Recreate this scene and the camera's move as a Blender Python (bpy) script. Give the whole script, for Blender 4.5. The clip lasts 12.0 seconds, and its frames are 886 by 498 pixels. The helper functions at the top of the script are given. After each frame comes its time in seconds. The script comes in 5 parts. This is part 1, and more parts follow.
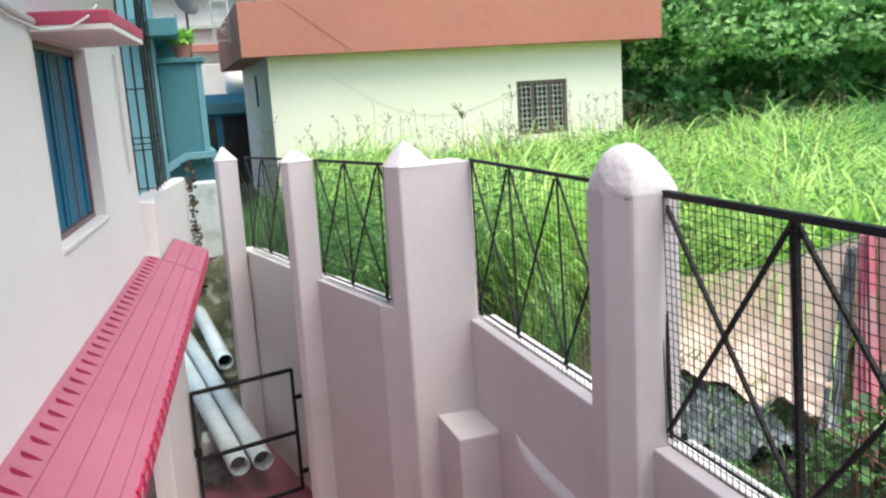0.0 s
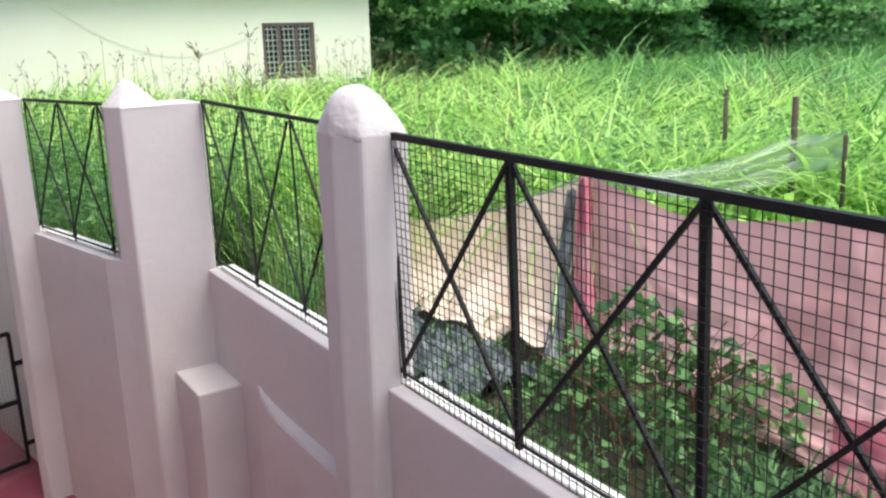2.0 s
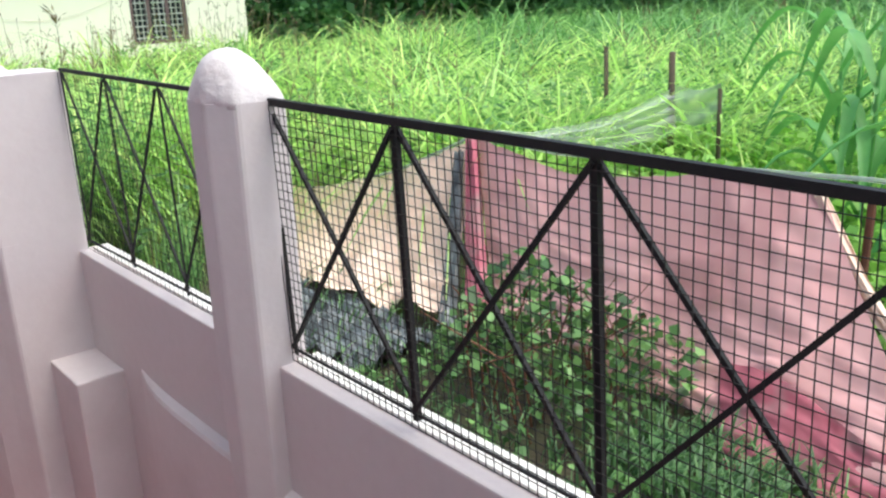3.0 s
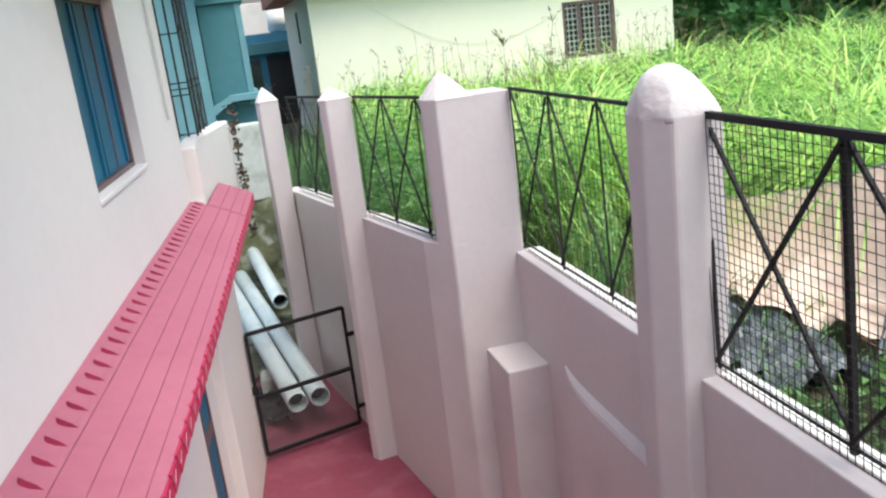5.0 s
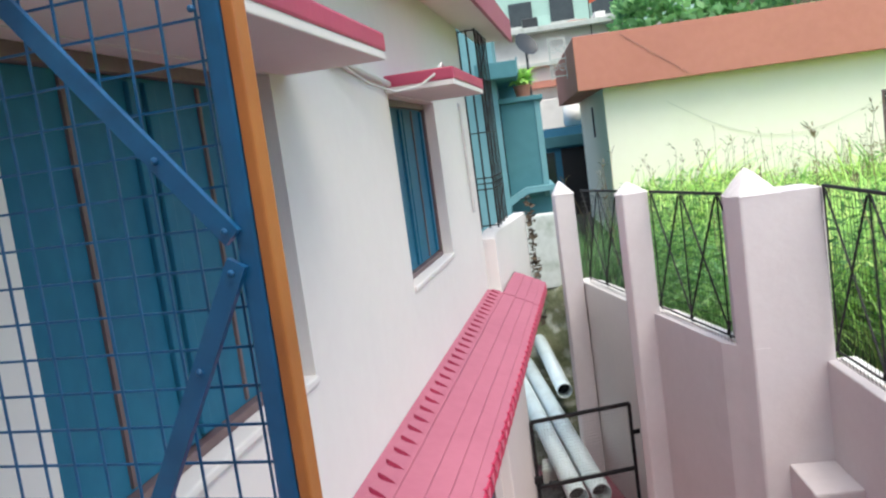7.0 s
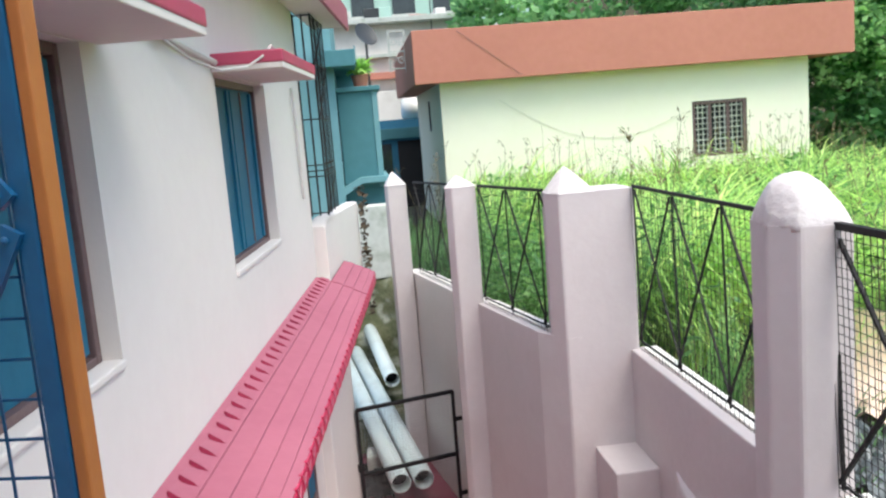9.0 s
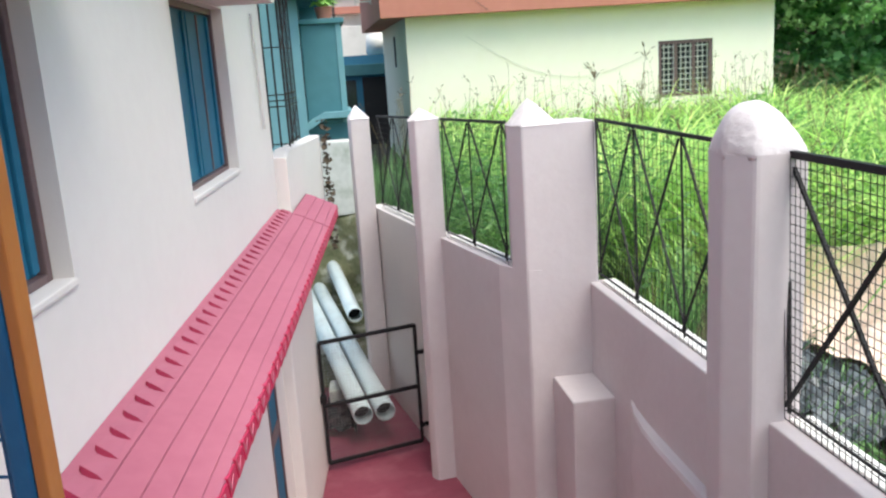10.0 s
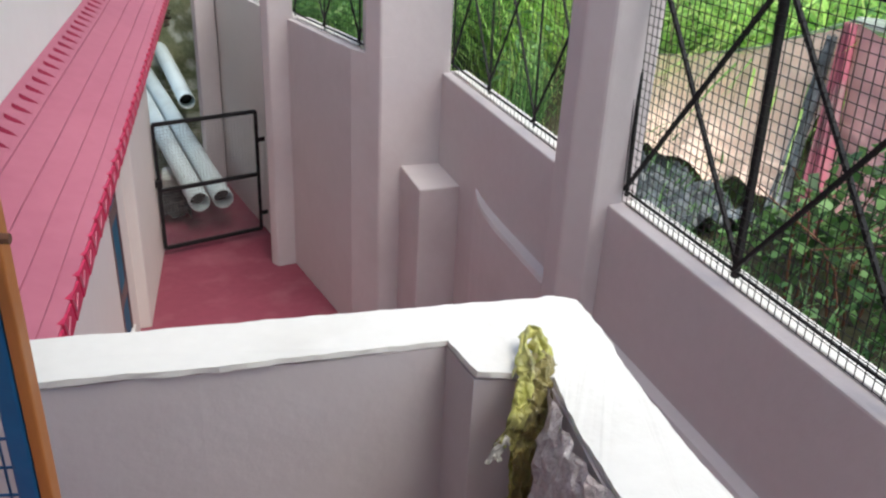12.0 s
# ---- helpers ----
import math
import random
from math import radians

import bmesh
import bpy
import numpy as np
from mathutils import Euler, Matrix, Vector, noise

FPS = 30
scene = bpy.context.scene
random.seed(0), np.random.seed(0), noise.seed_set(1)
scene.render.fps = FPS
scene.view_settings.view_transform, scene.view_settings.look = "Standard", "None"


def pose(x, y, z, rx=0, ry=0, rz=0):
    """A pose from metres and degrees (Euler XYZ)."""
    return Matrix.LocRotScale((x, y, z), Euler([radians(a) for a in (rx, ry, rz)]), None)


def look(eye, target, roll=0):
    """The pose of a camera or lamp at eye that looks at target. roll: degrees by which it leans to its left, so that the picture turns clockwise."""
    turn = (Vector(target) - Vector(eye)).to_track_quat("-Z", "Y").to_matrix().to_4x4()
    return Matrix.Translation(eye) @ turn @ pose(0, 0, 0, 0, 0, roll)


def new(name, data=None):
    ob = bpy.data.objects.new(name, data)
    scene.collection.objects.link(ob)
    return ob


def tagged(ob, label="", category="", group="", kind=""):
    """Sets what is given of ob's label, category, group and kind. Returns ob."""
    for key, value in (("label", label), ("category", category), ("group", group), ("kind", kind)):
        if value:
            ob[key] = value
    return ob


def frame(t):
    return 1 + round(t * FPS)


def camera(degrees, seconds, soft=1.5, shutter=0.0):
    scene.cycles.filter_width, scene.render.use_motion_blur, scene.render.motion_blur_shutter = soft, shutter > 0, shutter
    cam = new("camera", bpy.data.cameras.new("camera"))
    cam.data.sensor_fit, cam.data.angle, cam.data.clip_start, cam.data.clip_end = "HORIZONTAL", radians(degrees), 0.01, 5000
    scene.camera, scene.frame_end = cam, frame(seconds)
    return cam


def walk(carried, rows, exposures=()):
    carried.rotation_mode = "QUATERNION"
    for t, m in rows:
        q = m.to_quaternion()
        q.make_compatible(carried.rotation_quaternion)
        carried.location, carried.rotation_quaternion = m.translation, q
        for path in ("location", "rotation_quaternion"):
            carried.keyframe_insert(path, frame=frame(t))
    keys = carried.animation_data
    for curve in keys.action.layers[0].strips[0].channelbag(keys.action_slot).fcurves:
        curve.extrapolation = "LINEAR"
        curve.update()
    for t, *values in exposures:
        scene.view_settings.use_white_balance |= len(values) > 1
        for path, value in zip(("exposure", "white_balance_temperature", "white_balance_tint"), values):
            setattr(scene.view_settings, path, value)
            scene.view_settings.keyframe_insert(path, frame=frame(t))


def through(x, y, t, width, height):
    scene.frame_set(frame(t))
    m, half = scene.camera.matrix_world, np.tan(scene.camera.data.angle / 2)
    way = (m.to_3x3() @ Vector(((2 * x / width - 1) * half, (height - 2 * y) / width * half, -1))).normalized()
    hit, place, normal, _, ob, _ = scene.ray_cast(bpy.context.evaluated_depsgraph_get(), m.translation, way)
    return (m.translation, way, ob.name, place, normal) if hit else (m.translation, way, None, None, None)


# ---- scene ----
cam = camera(55.8, 12.0, soft=2.3)
PATH = [
    (0, (0.486, 0.157, 3.293), (1.064, 2.035, 2.919), -3.6),
    (0.5, (0.506, 0.173, 3.281), (1.211, 2.001, 2.882), -2.7),
    (1, (0.523, 0.188, 3.273), (1.351, 1.958, 2.843), -2.2),
    (1.5, (0.563, 0.188, 3.267), (1.512, 1.886, 2.8), -1.5),
    (2, (0.606, 0.179, 3.256), (1.682, 1.784, 2.739), -1.2),
    (2.5, (0.65, 0.208, 3.25), (1.863, 1.69, 2.674), -1.3),
    (2.7, (0.673, 0.232, 3.245), (1.947, 1.649, 2.637), -1.5),
    (4.3, (0.609, 0.271, 3.279), (1.446, 1.996, 2.711), -5.8),
    (4.5, (0.599, 0.242, 3.286), (1.297, 2.033, 2.735), -6.3),
    (5, (0.579, 0.206, 3.289), (1.007, 2.089, 2.767), -7.0),
    (5.5, (0.54, 0.184, 3.285), (0.76, 2.112, 2.802), -7.1),
    (6, (0.514, 0.213, 3.295), (0.532, 2.171, 2.884), -7.5),
    (6.5, (0.502, 0.216, 3.323), (0.345, 2.187, 3.024), -7.8),
    (6.7, (0.508, 0.2, 3.333), (0.304, 2.173, 3.078), -7.8),
    (8.3, (0.559, 0.096, 3.322), (0.537, 2.084, 3.105), -5.9),
    (8.5, (0.547, 0.144, 3.303), (0.606, 2.127, 3.05), -5.3),
    (9, (0.566, 0.142, 3.317), (0.75, 2.111, 3.022), -4.6),
    (9.5, (0.571, 0.137, 3.307), (0.809, 2.095, 2.978), -4.3),
    (10, (0.583, 0.137, 3.258), (0.836, 2.072, 2.82), -3.7),
    (10.5, (0.565, 0.127, 3.22), (0.868, 2.014, 2.631), -2.34),
    (11, (0.482, 0.165, 3.173), (0.885, 1.982, 2.441), -0.72),
    (11.5, (0.438, 0.174, 3.151), (0.972, 1.907, 2.307), 1.49),
    (12, (0.437, 0.113, 3.169), (1.045, 1.803, 2.29), 2.85),
]
EXPOSURE = ((0, 1.10, 6470, 3), (9.5, 1.18, 6470, 3), (10.4, 1.18, 6470, 3), (11, 0.84, 6470, 3), (12, 0.80, 6470, 3))
walk(cam, [(t, look(e, g, r)) for t, e, g, r in PATH], EXPOSURE)

# ---- world and light ----
world = bpy.data.worlds.new("sky")
scene.world = world
world.use_nodes = True
wn = world.node_tree.nodes
sky = wn.new("ShaderNodeTexSky")
sky.sky_type, sky.sun_disc = "NISHITA", False
sky.sun_elevation, sky.sun_rotation = radians(64), radians(146)
sky.air_density, sky.dust_density = 1.0, 3.0
wn["Background"].inputs["Strength"].default_value = 0.15
world.node_tree.links.new(sky.outputs["Color"], wn["Background"].inputs["Color"])
sun = new("sun", bpy.data.lights.new("sun", "SUN"))
sun.data.energy, sun.data.angle, sun.data.color = 1.25, radians(45), (1.0, 0.97, 0.92)
sun.matrix_world = look((0, 0, 30), (30 * math.cos(radians(64)) * -math.sin(radians(146)), 30 * math.cos(radians(64)) * -math.cos(radians(146)), 30 - 30 * math.sin(radians(64))))


# ---- materials ----
def surface(name, a, b, rough=0.75, coarse=1.2, fine=25.0, bump=0.15, bump_scale=60.0, metal=0.0, stain=None, stain_amount=0.3, stain_scale=2.0, per_object=0.0, depth=0.004, per_island=0.0, shine=0.5, wavy=0.0, hue=0.0):
    """Two colours mixed by coarse and fine noise, with relief, an optional stain and tone that differs from piece to piece."""
    m = bpy.data.materials.new(name)
    m.use_nodes = True
    nt = m.node_tree
    N, L = nt.nodes, nt.links
    bsdf = N["Principled BSDF"]
    pos = N.new("ShaderNodeTexCoord").outputs["Object"]

    def noise_tex(scale, detail=4.0):
        n = N.new("ShaderNodeTexNoise")
        n.inputs["Scale"].default_value, n.inputs["Detail"].default_value = scale, detail
        L.new(pos, n.inputs["Vector"])
        return n.outputs["Fac"]

    def ramp(fac, lo, hi):
        r = N.new("ShaderNodeMapRange")
        r.inputs["From Min"].default_value, r.inputs["From Max"].default_value = lo, hi
        L.new(fac, r.inputs["Value"])
        return r.outputs["Result"]

    def mix(fac, x, y, blend="MIX"):
        n = N.new("ShaderNodeMix")
        n.data_type, n.blend_type = "RGBA", blend
        for s, v in ((n.inputs["Factor"], fac), (n.inputs["A"], x), (n.inputs["B"], y)):
            if isinstance(v, (int, float)):
                s.default_value = v
            elif isinstance(v, tuple):
                s.default_value = (*v, 1)
            else:
                L.new(v, s)
        return n.outputs["Result"]

    def scaled(value, k):
        n = N.new("ShaderNodeMath")
        n.operation = "MULTIPLY"
        L.new(value, n.inputs[0])
        n.inputs[1].default_value = k
        return n.outputs[0]

    n = N.new("ShaderNodeMath")
    n.operation = "ADD"
    L.new(scaled(ramp(noise_tex(coarse), 0.3, 0.7), 0.6), n.inputs[0])
    L.new(scaled(ramp(noise_tex(fine), 0.3, 0.7), 0.4), n.inputs[1])
    col = mix(n.outputs[0], a, b)
    if stain:
        col = mix(scaled(ramp(noise_tex(stain_scale, 8.0), 0.52, 0.72), stain_amount), col, stain)
    for amount, node, out in ((per_object, "ShaderNodeObjectInfo", "Random"), (per_island, "ShaderNodeNewGeometry", "Random Per Island")):
        if amount:
            h = N.new("ShaderNodeHueSaturation")
            r = N.new("ShaderNodeMapRange")
            pick = N.new(node).outputs[out]
            L.new(pick, r.inputs["Value"])
            if hue:
                q = N.new("ShaderNodeMapRange")
                L.new(pick, q.inputs["Value"])
                q.inputs["To Min"].default_value, q.inputs["To Max"].default_value = 0.5 + hue, 0.5 - hue
                L.new(q.outputs["Result"], h.inputs["Hue"])
            r.inputs["To Min"].default_value, r.inputs["To Max"].default_value = 1 - amount, 1 + amount
            L.new(r.outputs["Result"], h.inputs["Value"])
            L.new(col, h.inputs["Color"])
            col = h.outputs["Color"]
    L.new(col, bsdf.inputs["Base Color"])
    bsdf.inputs["Roughness"].default_value, bsdf.inputs["Metallic"].default_value = rough, metal
    bsdf.inputs["Specular IOR Level"].default_value = shine
    if bump:
        bp = N.new("ShaderNodeBump")
        bp.inputs["Strength"].default_value, bp.inputs["Distance"].default_value = bump, depth
        high = noise_tex(bump_scale, 6.0)
        if wavy:
            add = N.new("ShaderNodeMath")
            add.operation = "ADD"
            L.new(high, add.inputs[0])
            L.new(scaled(noise_tex(4.5, 2.0), wavy), add.inputs[1])
            high = add.outputs[0]
        L.new(high, bp.inputs["Height"])
        L.new(bp.outputs["Normal"], bsdf.inputs["Normal"])
    return m


def leafy(name, a, b, through=0.35, rough=0.5, island=0.35, **more):
    """Leaves: colour by leaf and by place, and some light let through."""
    m = surface(name, a, b, rough=rough, coarse=0.7, fine=9.0, bump=0, per_island=island, hue=0.018 if island else 0.0, **more)
    nt = m.node_tree
    bsdf, out = nt.nodes["Principled BSDF"], nt.nodes["Material Output"]
    tr = nt.nodes.new("ShaderNodeBsdfTranslucent")
    nt.links.new(bsdf.inputs["Base Color"].links[0].from_socket, tr.inputs["Color"])
    mx = nt.nodes.new("ShaderNodeMixShader")
    mx.inputs[0].default_value = through
    nt.links.new(bsdf.outputs[0], mx.inputs[1])
    nt.links.new(tr.outputs[0], mx.inputs[2])
    nt.links.new(mx.outputs[0], out.inputs["Surface"])
    return m


def net(name, colour, cover):
    """Fine woven net: partly open."""
    m = surface(name, colour, tuple(c * 0.8 for c in colour), rough=0.8, bump=0)
    nt = m.node_tree
    tr = nt.nodes.new("ShaderNodeBsdfTransparent")
    mx = nt.nodes.new("ShaderNodeMixShader")
    mx.inputs[0].default_value = cover
    nt.links.new(tr.outputs[0], mx.inputs[1])
    nt.links.new(nt.nodes["Principled BSDF"].outputs[0], mx.inputs[2])
    nt.links.new(mx.outputs[0], nt.nodes["Material Output"].inputs["Surface"])
    return m


M = dict(
    wall=surface("pink_wall_paint", (0.565, 0.50, 0.505), (0.61, 0.55, 0.555), 0.8, 0.9, 18, 0.25, 45, stain=(0.47, 0.40, 0.405), stain_amount=0.45, stain_scale=1.3, wavy=4.0),
    house=surface("house_wall_paint", (0.69, 0.635, 0.605), (0.73, 0.68, 0.648), 0.8, 0.8, 15, 0.2, 45, stain=(0.64, 0.60, 0.57), stain_amount=0.35, stain_scale=1.1, wavy=4.0),
    cap=surface("white_cap_paint", (0.57, 0.51, 0.515), (0.72, 0.67, 0.67), 0.8, 7.0, 30, 0.8, 30, stain=(0.62, 0.57, 0.56), stain_amount=0.4, stain_scale=5, depth=0.008),
    white=surface("white_sill_paint", (0.74, 0.715, 0.68), (0.80, 0.775, 0.74), 0.7, 2.0, 40, 0.3, 50, stain=(0.6, 0.57, 0.52), stain_amount=0.35, stain_scale=6),
    awning=surface("red_oxide_roof_paint", (0.33, 0.088, 0.135), (0.40, 0.122, 0.172), 0.58, 1.2, 14, 0.25, 40, stain=(0.40, 0.12, 0.17), stain_amount=0.5, stain_scale=4),
    hood=surface("red_hood_paint", (0.40, 0.045, 0.10), (0.47, 0.07, 0.13), 0.55, 2, 20, 0.2, 40, stain=(0.30, 0.05, 0.09), stain_amount=0.4, stain_scale=5),
    awning_deep=surface("deep_red_edge_paint", (0.40, 0.006, 0.05), (0.48, 0.016, 0.075), 0.45, 2, 20, 0.2, 40),
    # dark red for the shade in the open ends of the ridge tiles
    tile_shade=surface("dark_red_tile_shade", (0.17, 0.012, 0.035), (0.23, 0.022, 0.05), 0.7, 3, 20, 0.2, 40, shine=0.08),
    wrap_dark=surface("brown_stained_plastic", (0.10, 0.08, 0.03), (0.34, 0.29, 0.10), 0.3, 20, 60, 0.6, 40, stain=(0.03, 0.022, 0.015), stain_amount=0.8, stain_scale=24),
    clear=surface("cloudy_grey_plastic", (0.25, 0.24, 0.22), (0.5, 0.48, 0.46), 0.2, 30, 80, 0.5, 50),
    floor=surface("red_oxide_floor", (0.20, 0.036, 0.062), (0.27, 0.056, 0.09), 0.55, 1.6, 14, 0.3, 25, stain=(0.38, 0.14, 0.17), stain_amount=0.5, stain_scale=3.0),
    black=surface("black_iron_paint", (0.012, 0.012, 0.014), (0.024, 0.022, 0.022), 0.6, 6, 60, 0.2, 150, shine=0.2),
    wire=surface("dark_wire", (0.018, 0.017, 0.018), (0.045, 0.04, 0.038), 0.6, 5, 60, 0, shine=0.2),
    gate_wire=surface("galvanised_wire", (0.20, 0.19, 0.19), (0.32, 0.31, 0.30), 0.5, 5, 60, 0, metal=0.3),
    blue=surface("blue_enamel", (0.008, 0.075, 0.20), (0.014, 0.12, 0.28), 0.35, 3, 30, 0.4, 40, stain=(0.01, 0.05, 0.11), stain_amount=0.5, stain_scale=9),
    orange=surface("orange_brown_varnish", (0.40, 0.13, 0.03), (0.48, 0.17, 0.045), 0.45, 3, 40, 0.2, 60, stain=(0.25, 0.07, 0.02), stain_amount=0.4, stain_scale=10),
    shutter=surface("blue_window_paint", (0.016, 0.105, 0.185), (0.028, 0.155, 0.25), 0.5, 2, 20, 0.15, 30, shine=0.15),
    brown=surface("brown_window_frame", (0.11, 0.065, 0.065), (0.17, 0.11, 0.11), 0.5, 4, 50, 0.2, 60),
    cream=surface("cream_wall_paint", (0.85, 0.80, 0.65), (0.88, 0.835, 0.70), 0.85, 0.4, 6, 0.15, 30, stain=(0.70, 0.68, 0.52), stain_amount=0.3, stain_scale=0.5),
    brick_red=surface("terracotta_parapet_paint", (0.44, 0.165, 0.115), (0.51, 0.205, 0.15), 0.8, 0.5, 8, 0.15, 30, stain=(0.38, 0.15, 0.11), stain_amount=0.3, stain_scale=0.8),
    teal=surface("teal_wall_paint", (0.05, 0.16, 0.185), (0.07, 0.205, 0.235), 0.75, 0.6, 8, 0.2, 30, stain=(0.025, 0.11, 0.13), stain_amount=0.4),
    cyan=surface("pale_cyan_wall_paint", (0.12, 0.27, 0.30), (0.17, 0.34, 0.37), 0.75, 0.6, 8, 0.2, 30, stain=(0.08, 0.20, 0.22), stain_amount=0.3),
    blue_wall=surface("blue_wall_paint", (0.035, 0.16, 0.27), (0.05, 0.21, 0.33), 0.75, 0.6, 8, 0.2, 30),
    dark=surface("dark_interior", (0.012, 0.012, 0.014), (0.022, 0.02, 0.022), 0.9, 2, 20, 0),
    pvc=surface("pale_blue_pvc", (0.72, 0.82, 0.83), (0.80, 0.87, 0.88), 0.35, 2, 20, 0.05, 30, stain=(0.42, 0.46, 0.44), stain_amount=0.4, stain_scale=5),
    moss=surface("mossy_stone", (0.06, 0.075, 0.03), (0.16, 0.15, 0.085), 0.95, 2.5, 14, 1.0, 12, stain=(0.42, 0.42, 0.36), stain_amount=0.7, stain_scale=5, depth=0.03),
    cement=surface("pale_weathered_cement", (0.45, 0.46, 0.42), (0.60, 0.61, 0.57), 0.9, 2, 14, 0.5, 25, stain=(0.16, 0.19, 0.12), stain_amount=0.5, stain_scale=4),
    plaster=surface("broken_grey_plaster", (0.46, 0.39, 0.40), (0.62, 0.55, 0.56), 0.95, 8, 40, 1.0, 40, stain=(0.72, 0.68, 0.67), stain_amount=0.6, stain_scale=16, depth=0.02),
    soil=surface("dark_soil", (0.035, 0.03, 0.018), (0.07, 0.06, 0.03), 0.95, 1.5, 10, 0.8, 12, stain=(0.05, 0.09, 0.02), stain_amount=0.8, depth=0.03),
    cloth_a=leafy("peach_cloth", (0.91, 0.64, 0.49), (0.94, 0.74, 0.61), 0.12, 0.9, 0.0, stain=(0.78, 0.45, 0.30), stain_amount=0.35, stain_scale=1.7),
    cloth_b=leafy("pink_cloth", (0.80, 0.40, 0.385), (0.89, 0.55, 0.53), 0.12, 0.9, 0.0, stain=(0.55, 0.20, 0.19), stain_amount=0.5, stain_scale=1.3),
    cloth_deep=leafy("deep_pink_cloth", (0.42, 0.10, 0.14), (0.56, 0.20, 0.24), 0.15, 0.9, 0.0, stain=(0.30, 0.28, 0.25), stain_amount=0.7, stain_scale=6),
    pale_net=net("pale_grey_net", (0.66, 0.69, 0.66), 0.36),
    grey_bag=surface("grey_plastic_sheet", (0.03, 0.04, 0.045), (0.20, 0.225, 0.235), 0.4, 9, 30, 0.6, 20, stain=(0.015, 0.015, 0.017), stain_amount=0.9, stain_scale=5),
    yellow=surface("yellow_green_plastic", (0.34, 0.34, 0.06), (0.64, 0.61, 0.24), 0.22, 25, 70, 0.6, 40, stain=(0.07, 0.06, 0.025), stain_amount=0.95, stain_scale=17),
    rust=surface("rusty_iron", (0.10, 0.04, 0.025), (0.2, 0.08, 0.04), 0.8, 10, 60, 0.4, 60),
    bolt=surface("rusty_brown_paint", (0.16, 0.055, 0.03), (0.28, 0.10, 0.05), 0.6, 10, 60, 0.4, 60, stain=(0.08, 0.03, 0.02), stain_amount=0.6, stain_scale=14),
    bark=surface("bark", (0.06, 0.045, 0.03), (0.12, 0.09, 0.06), 0.95, 4, 20, 0.8, 20),
    grass=leafy("tall_grass", (0.31, 0.58, 0.12), (0.60, 0.85, 0.29), 0.5, island=0.4),
    pale_grass=leafy("yellow_green_grass", (0.58, 0.78, 0.20), (0.78, 0.90, 0.38), 0.5, island=0.3),
    straw=leafy("seed_heads", (0.17, 0.14, 0.075), (0.28, 0.22, 0.12), 0.25),
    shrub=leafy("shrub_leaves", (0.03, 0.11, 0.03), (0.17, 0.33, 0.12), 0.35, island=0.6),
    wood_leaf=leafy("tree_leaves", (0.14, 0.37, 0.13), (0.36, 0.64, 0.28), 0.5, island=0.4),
    far_wall=surface("far_pink_wall", (0.66, 0.60, 0.55), (0.80, 0.74, 0.69), 0.85, 0.6, 3, 0.2, 20, stain=(0.40, 0.33, 0.29), stain_amount=0.6, stain_scale=0.8),
    far_green=surface("far_green_wall", (0.33, 0.50, 0.43), (0.41, 0.57, 0.50), 0.85, 0.6, 6, 0.2, 20),
    low_leaf=leafy("grass_weeds", (0.09, 0.26, 0.07), (0.27, 0.48, 0.15), 0.4),
    glass=surface("dark_window_glass", (0.02, 0.025, 0.03), (0.04, 0.05, 0.055), 0.08, 3, 20, 0),
    sunlit_leaf=leafy("sunlit_tree_leaves", (0.28, 0.54, 0.19), (0.52, 0.78, 0.36), 0.5, island=0.35),
    thicket=leafy("thicket_leaves", (0.12, 0.33, 0.085), (0.28, 0.52, 0.16), 0.45, island=0.45),
    weed=leafy("broad_weed_leaves", (0.035, 0.12, 0.03), (0.20, 0.38, 0.12), 0.25, island=0.7),
    bright_weed=leafy("bright_weed_leaves", (0.24, 0.52, 0.08), (0.46, 0.74, 0.18), 0.45, island=0.4),
    maize=leafy("long_broad_leaves", (0.10, 0.33, 0.07), (0.24, 0.52, 0.14), 0.35, island=0.2),
    dish=surface("dark_dish_metal", (0.018, 0.02, 0.022), (0.035, 0.038, 0.04), 0.4, 4, 20, 0),
    red_flag=surface("orange_red_cloth", (0.55, 0.10, 0.05), (0.65, 0.15, 0.08), 0.9, 4, 20, 0),
    thin_wire=surface("weathered_wire", (0.55, 0.52, 0.42), (0.62, 0.6, 0.48), 0.7, 5, 20, 0),
    cable=surface("pale_cable", (0.5, 0.47, 0.45), (0.6, 0.57, 0.55), 0.6, 5, 20, 0),
)


# ---- building helpers ----
ORIGIN = {}


def thing(name, at, label, category, group="", kind=""):
    """An empty at a thing's base, under which its parts hang."""
    ob = new(name)
    ob.location = at
    ob.empty_display_size = 0.1
    ORIGIN[ob.name] = Vector(at)
    return tagged(ob, label, category, group, kind)


def part(name, bm, material, parent=None, label="", smooth=False, recalc=True):
    """Links a bmesh, built in world places, as one mesh object under a thing or a part."""
    if recalc:
        bmesh.ops.recalc_face_normals(bm, faces=bm.faces)
    base = ORIGIN[parent.name] if parent else Vector((0, 0, 0))
    if parent:
        bmesh.ops.translate(bm, verts=bm.verts, vec=-base)
    me = bpy.data.meshes.new(name)
    bm.to_mesh(me)
    bm.free()
    for p in me.polygons:
        p.use_smooth = smooth
    me.materials.append(material)
    ob = new(name, me)
    if parent:
        ob.parent = parent
        ORIGIN[ob.name] = base
    if label:
        tagged(ob, label)
    return ob


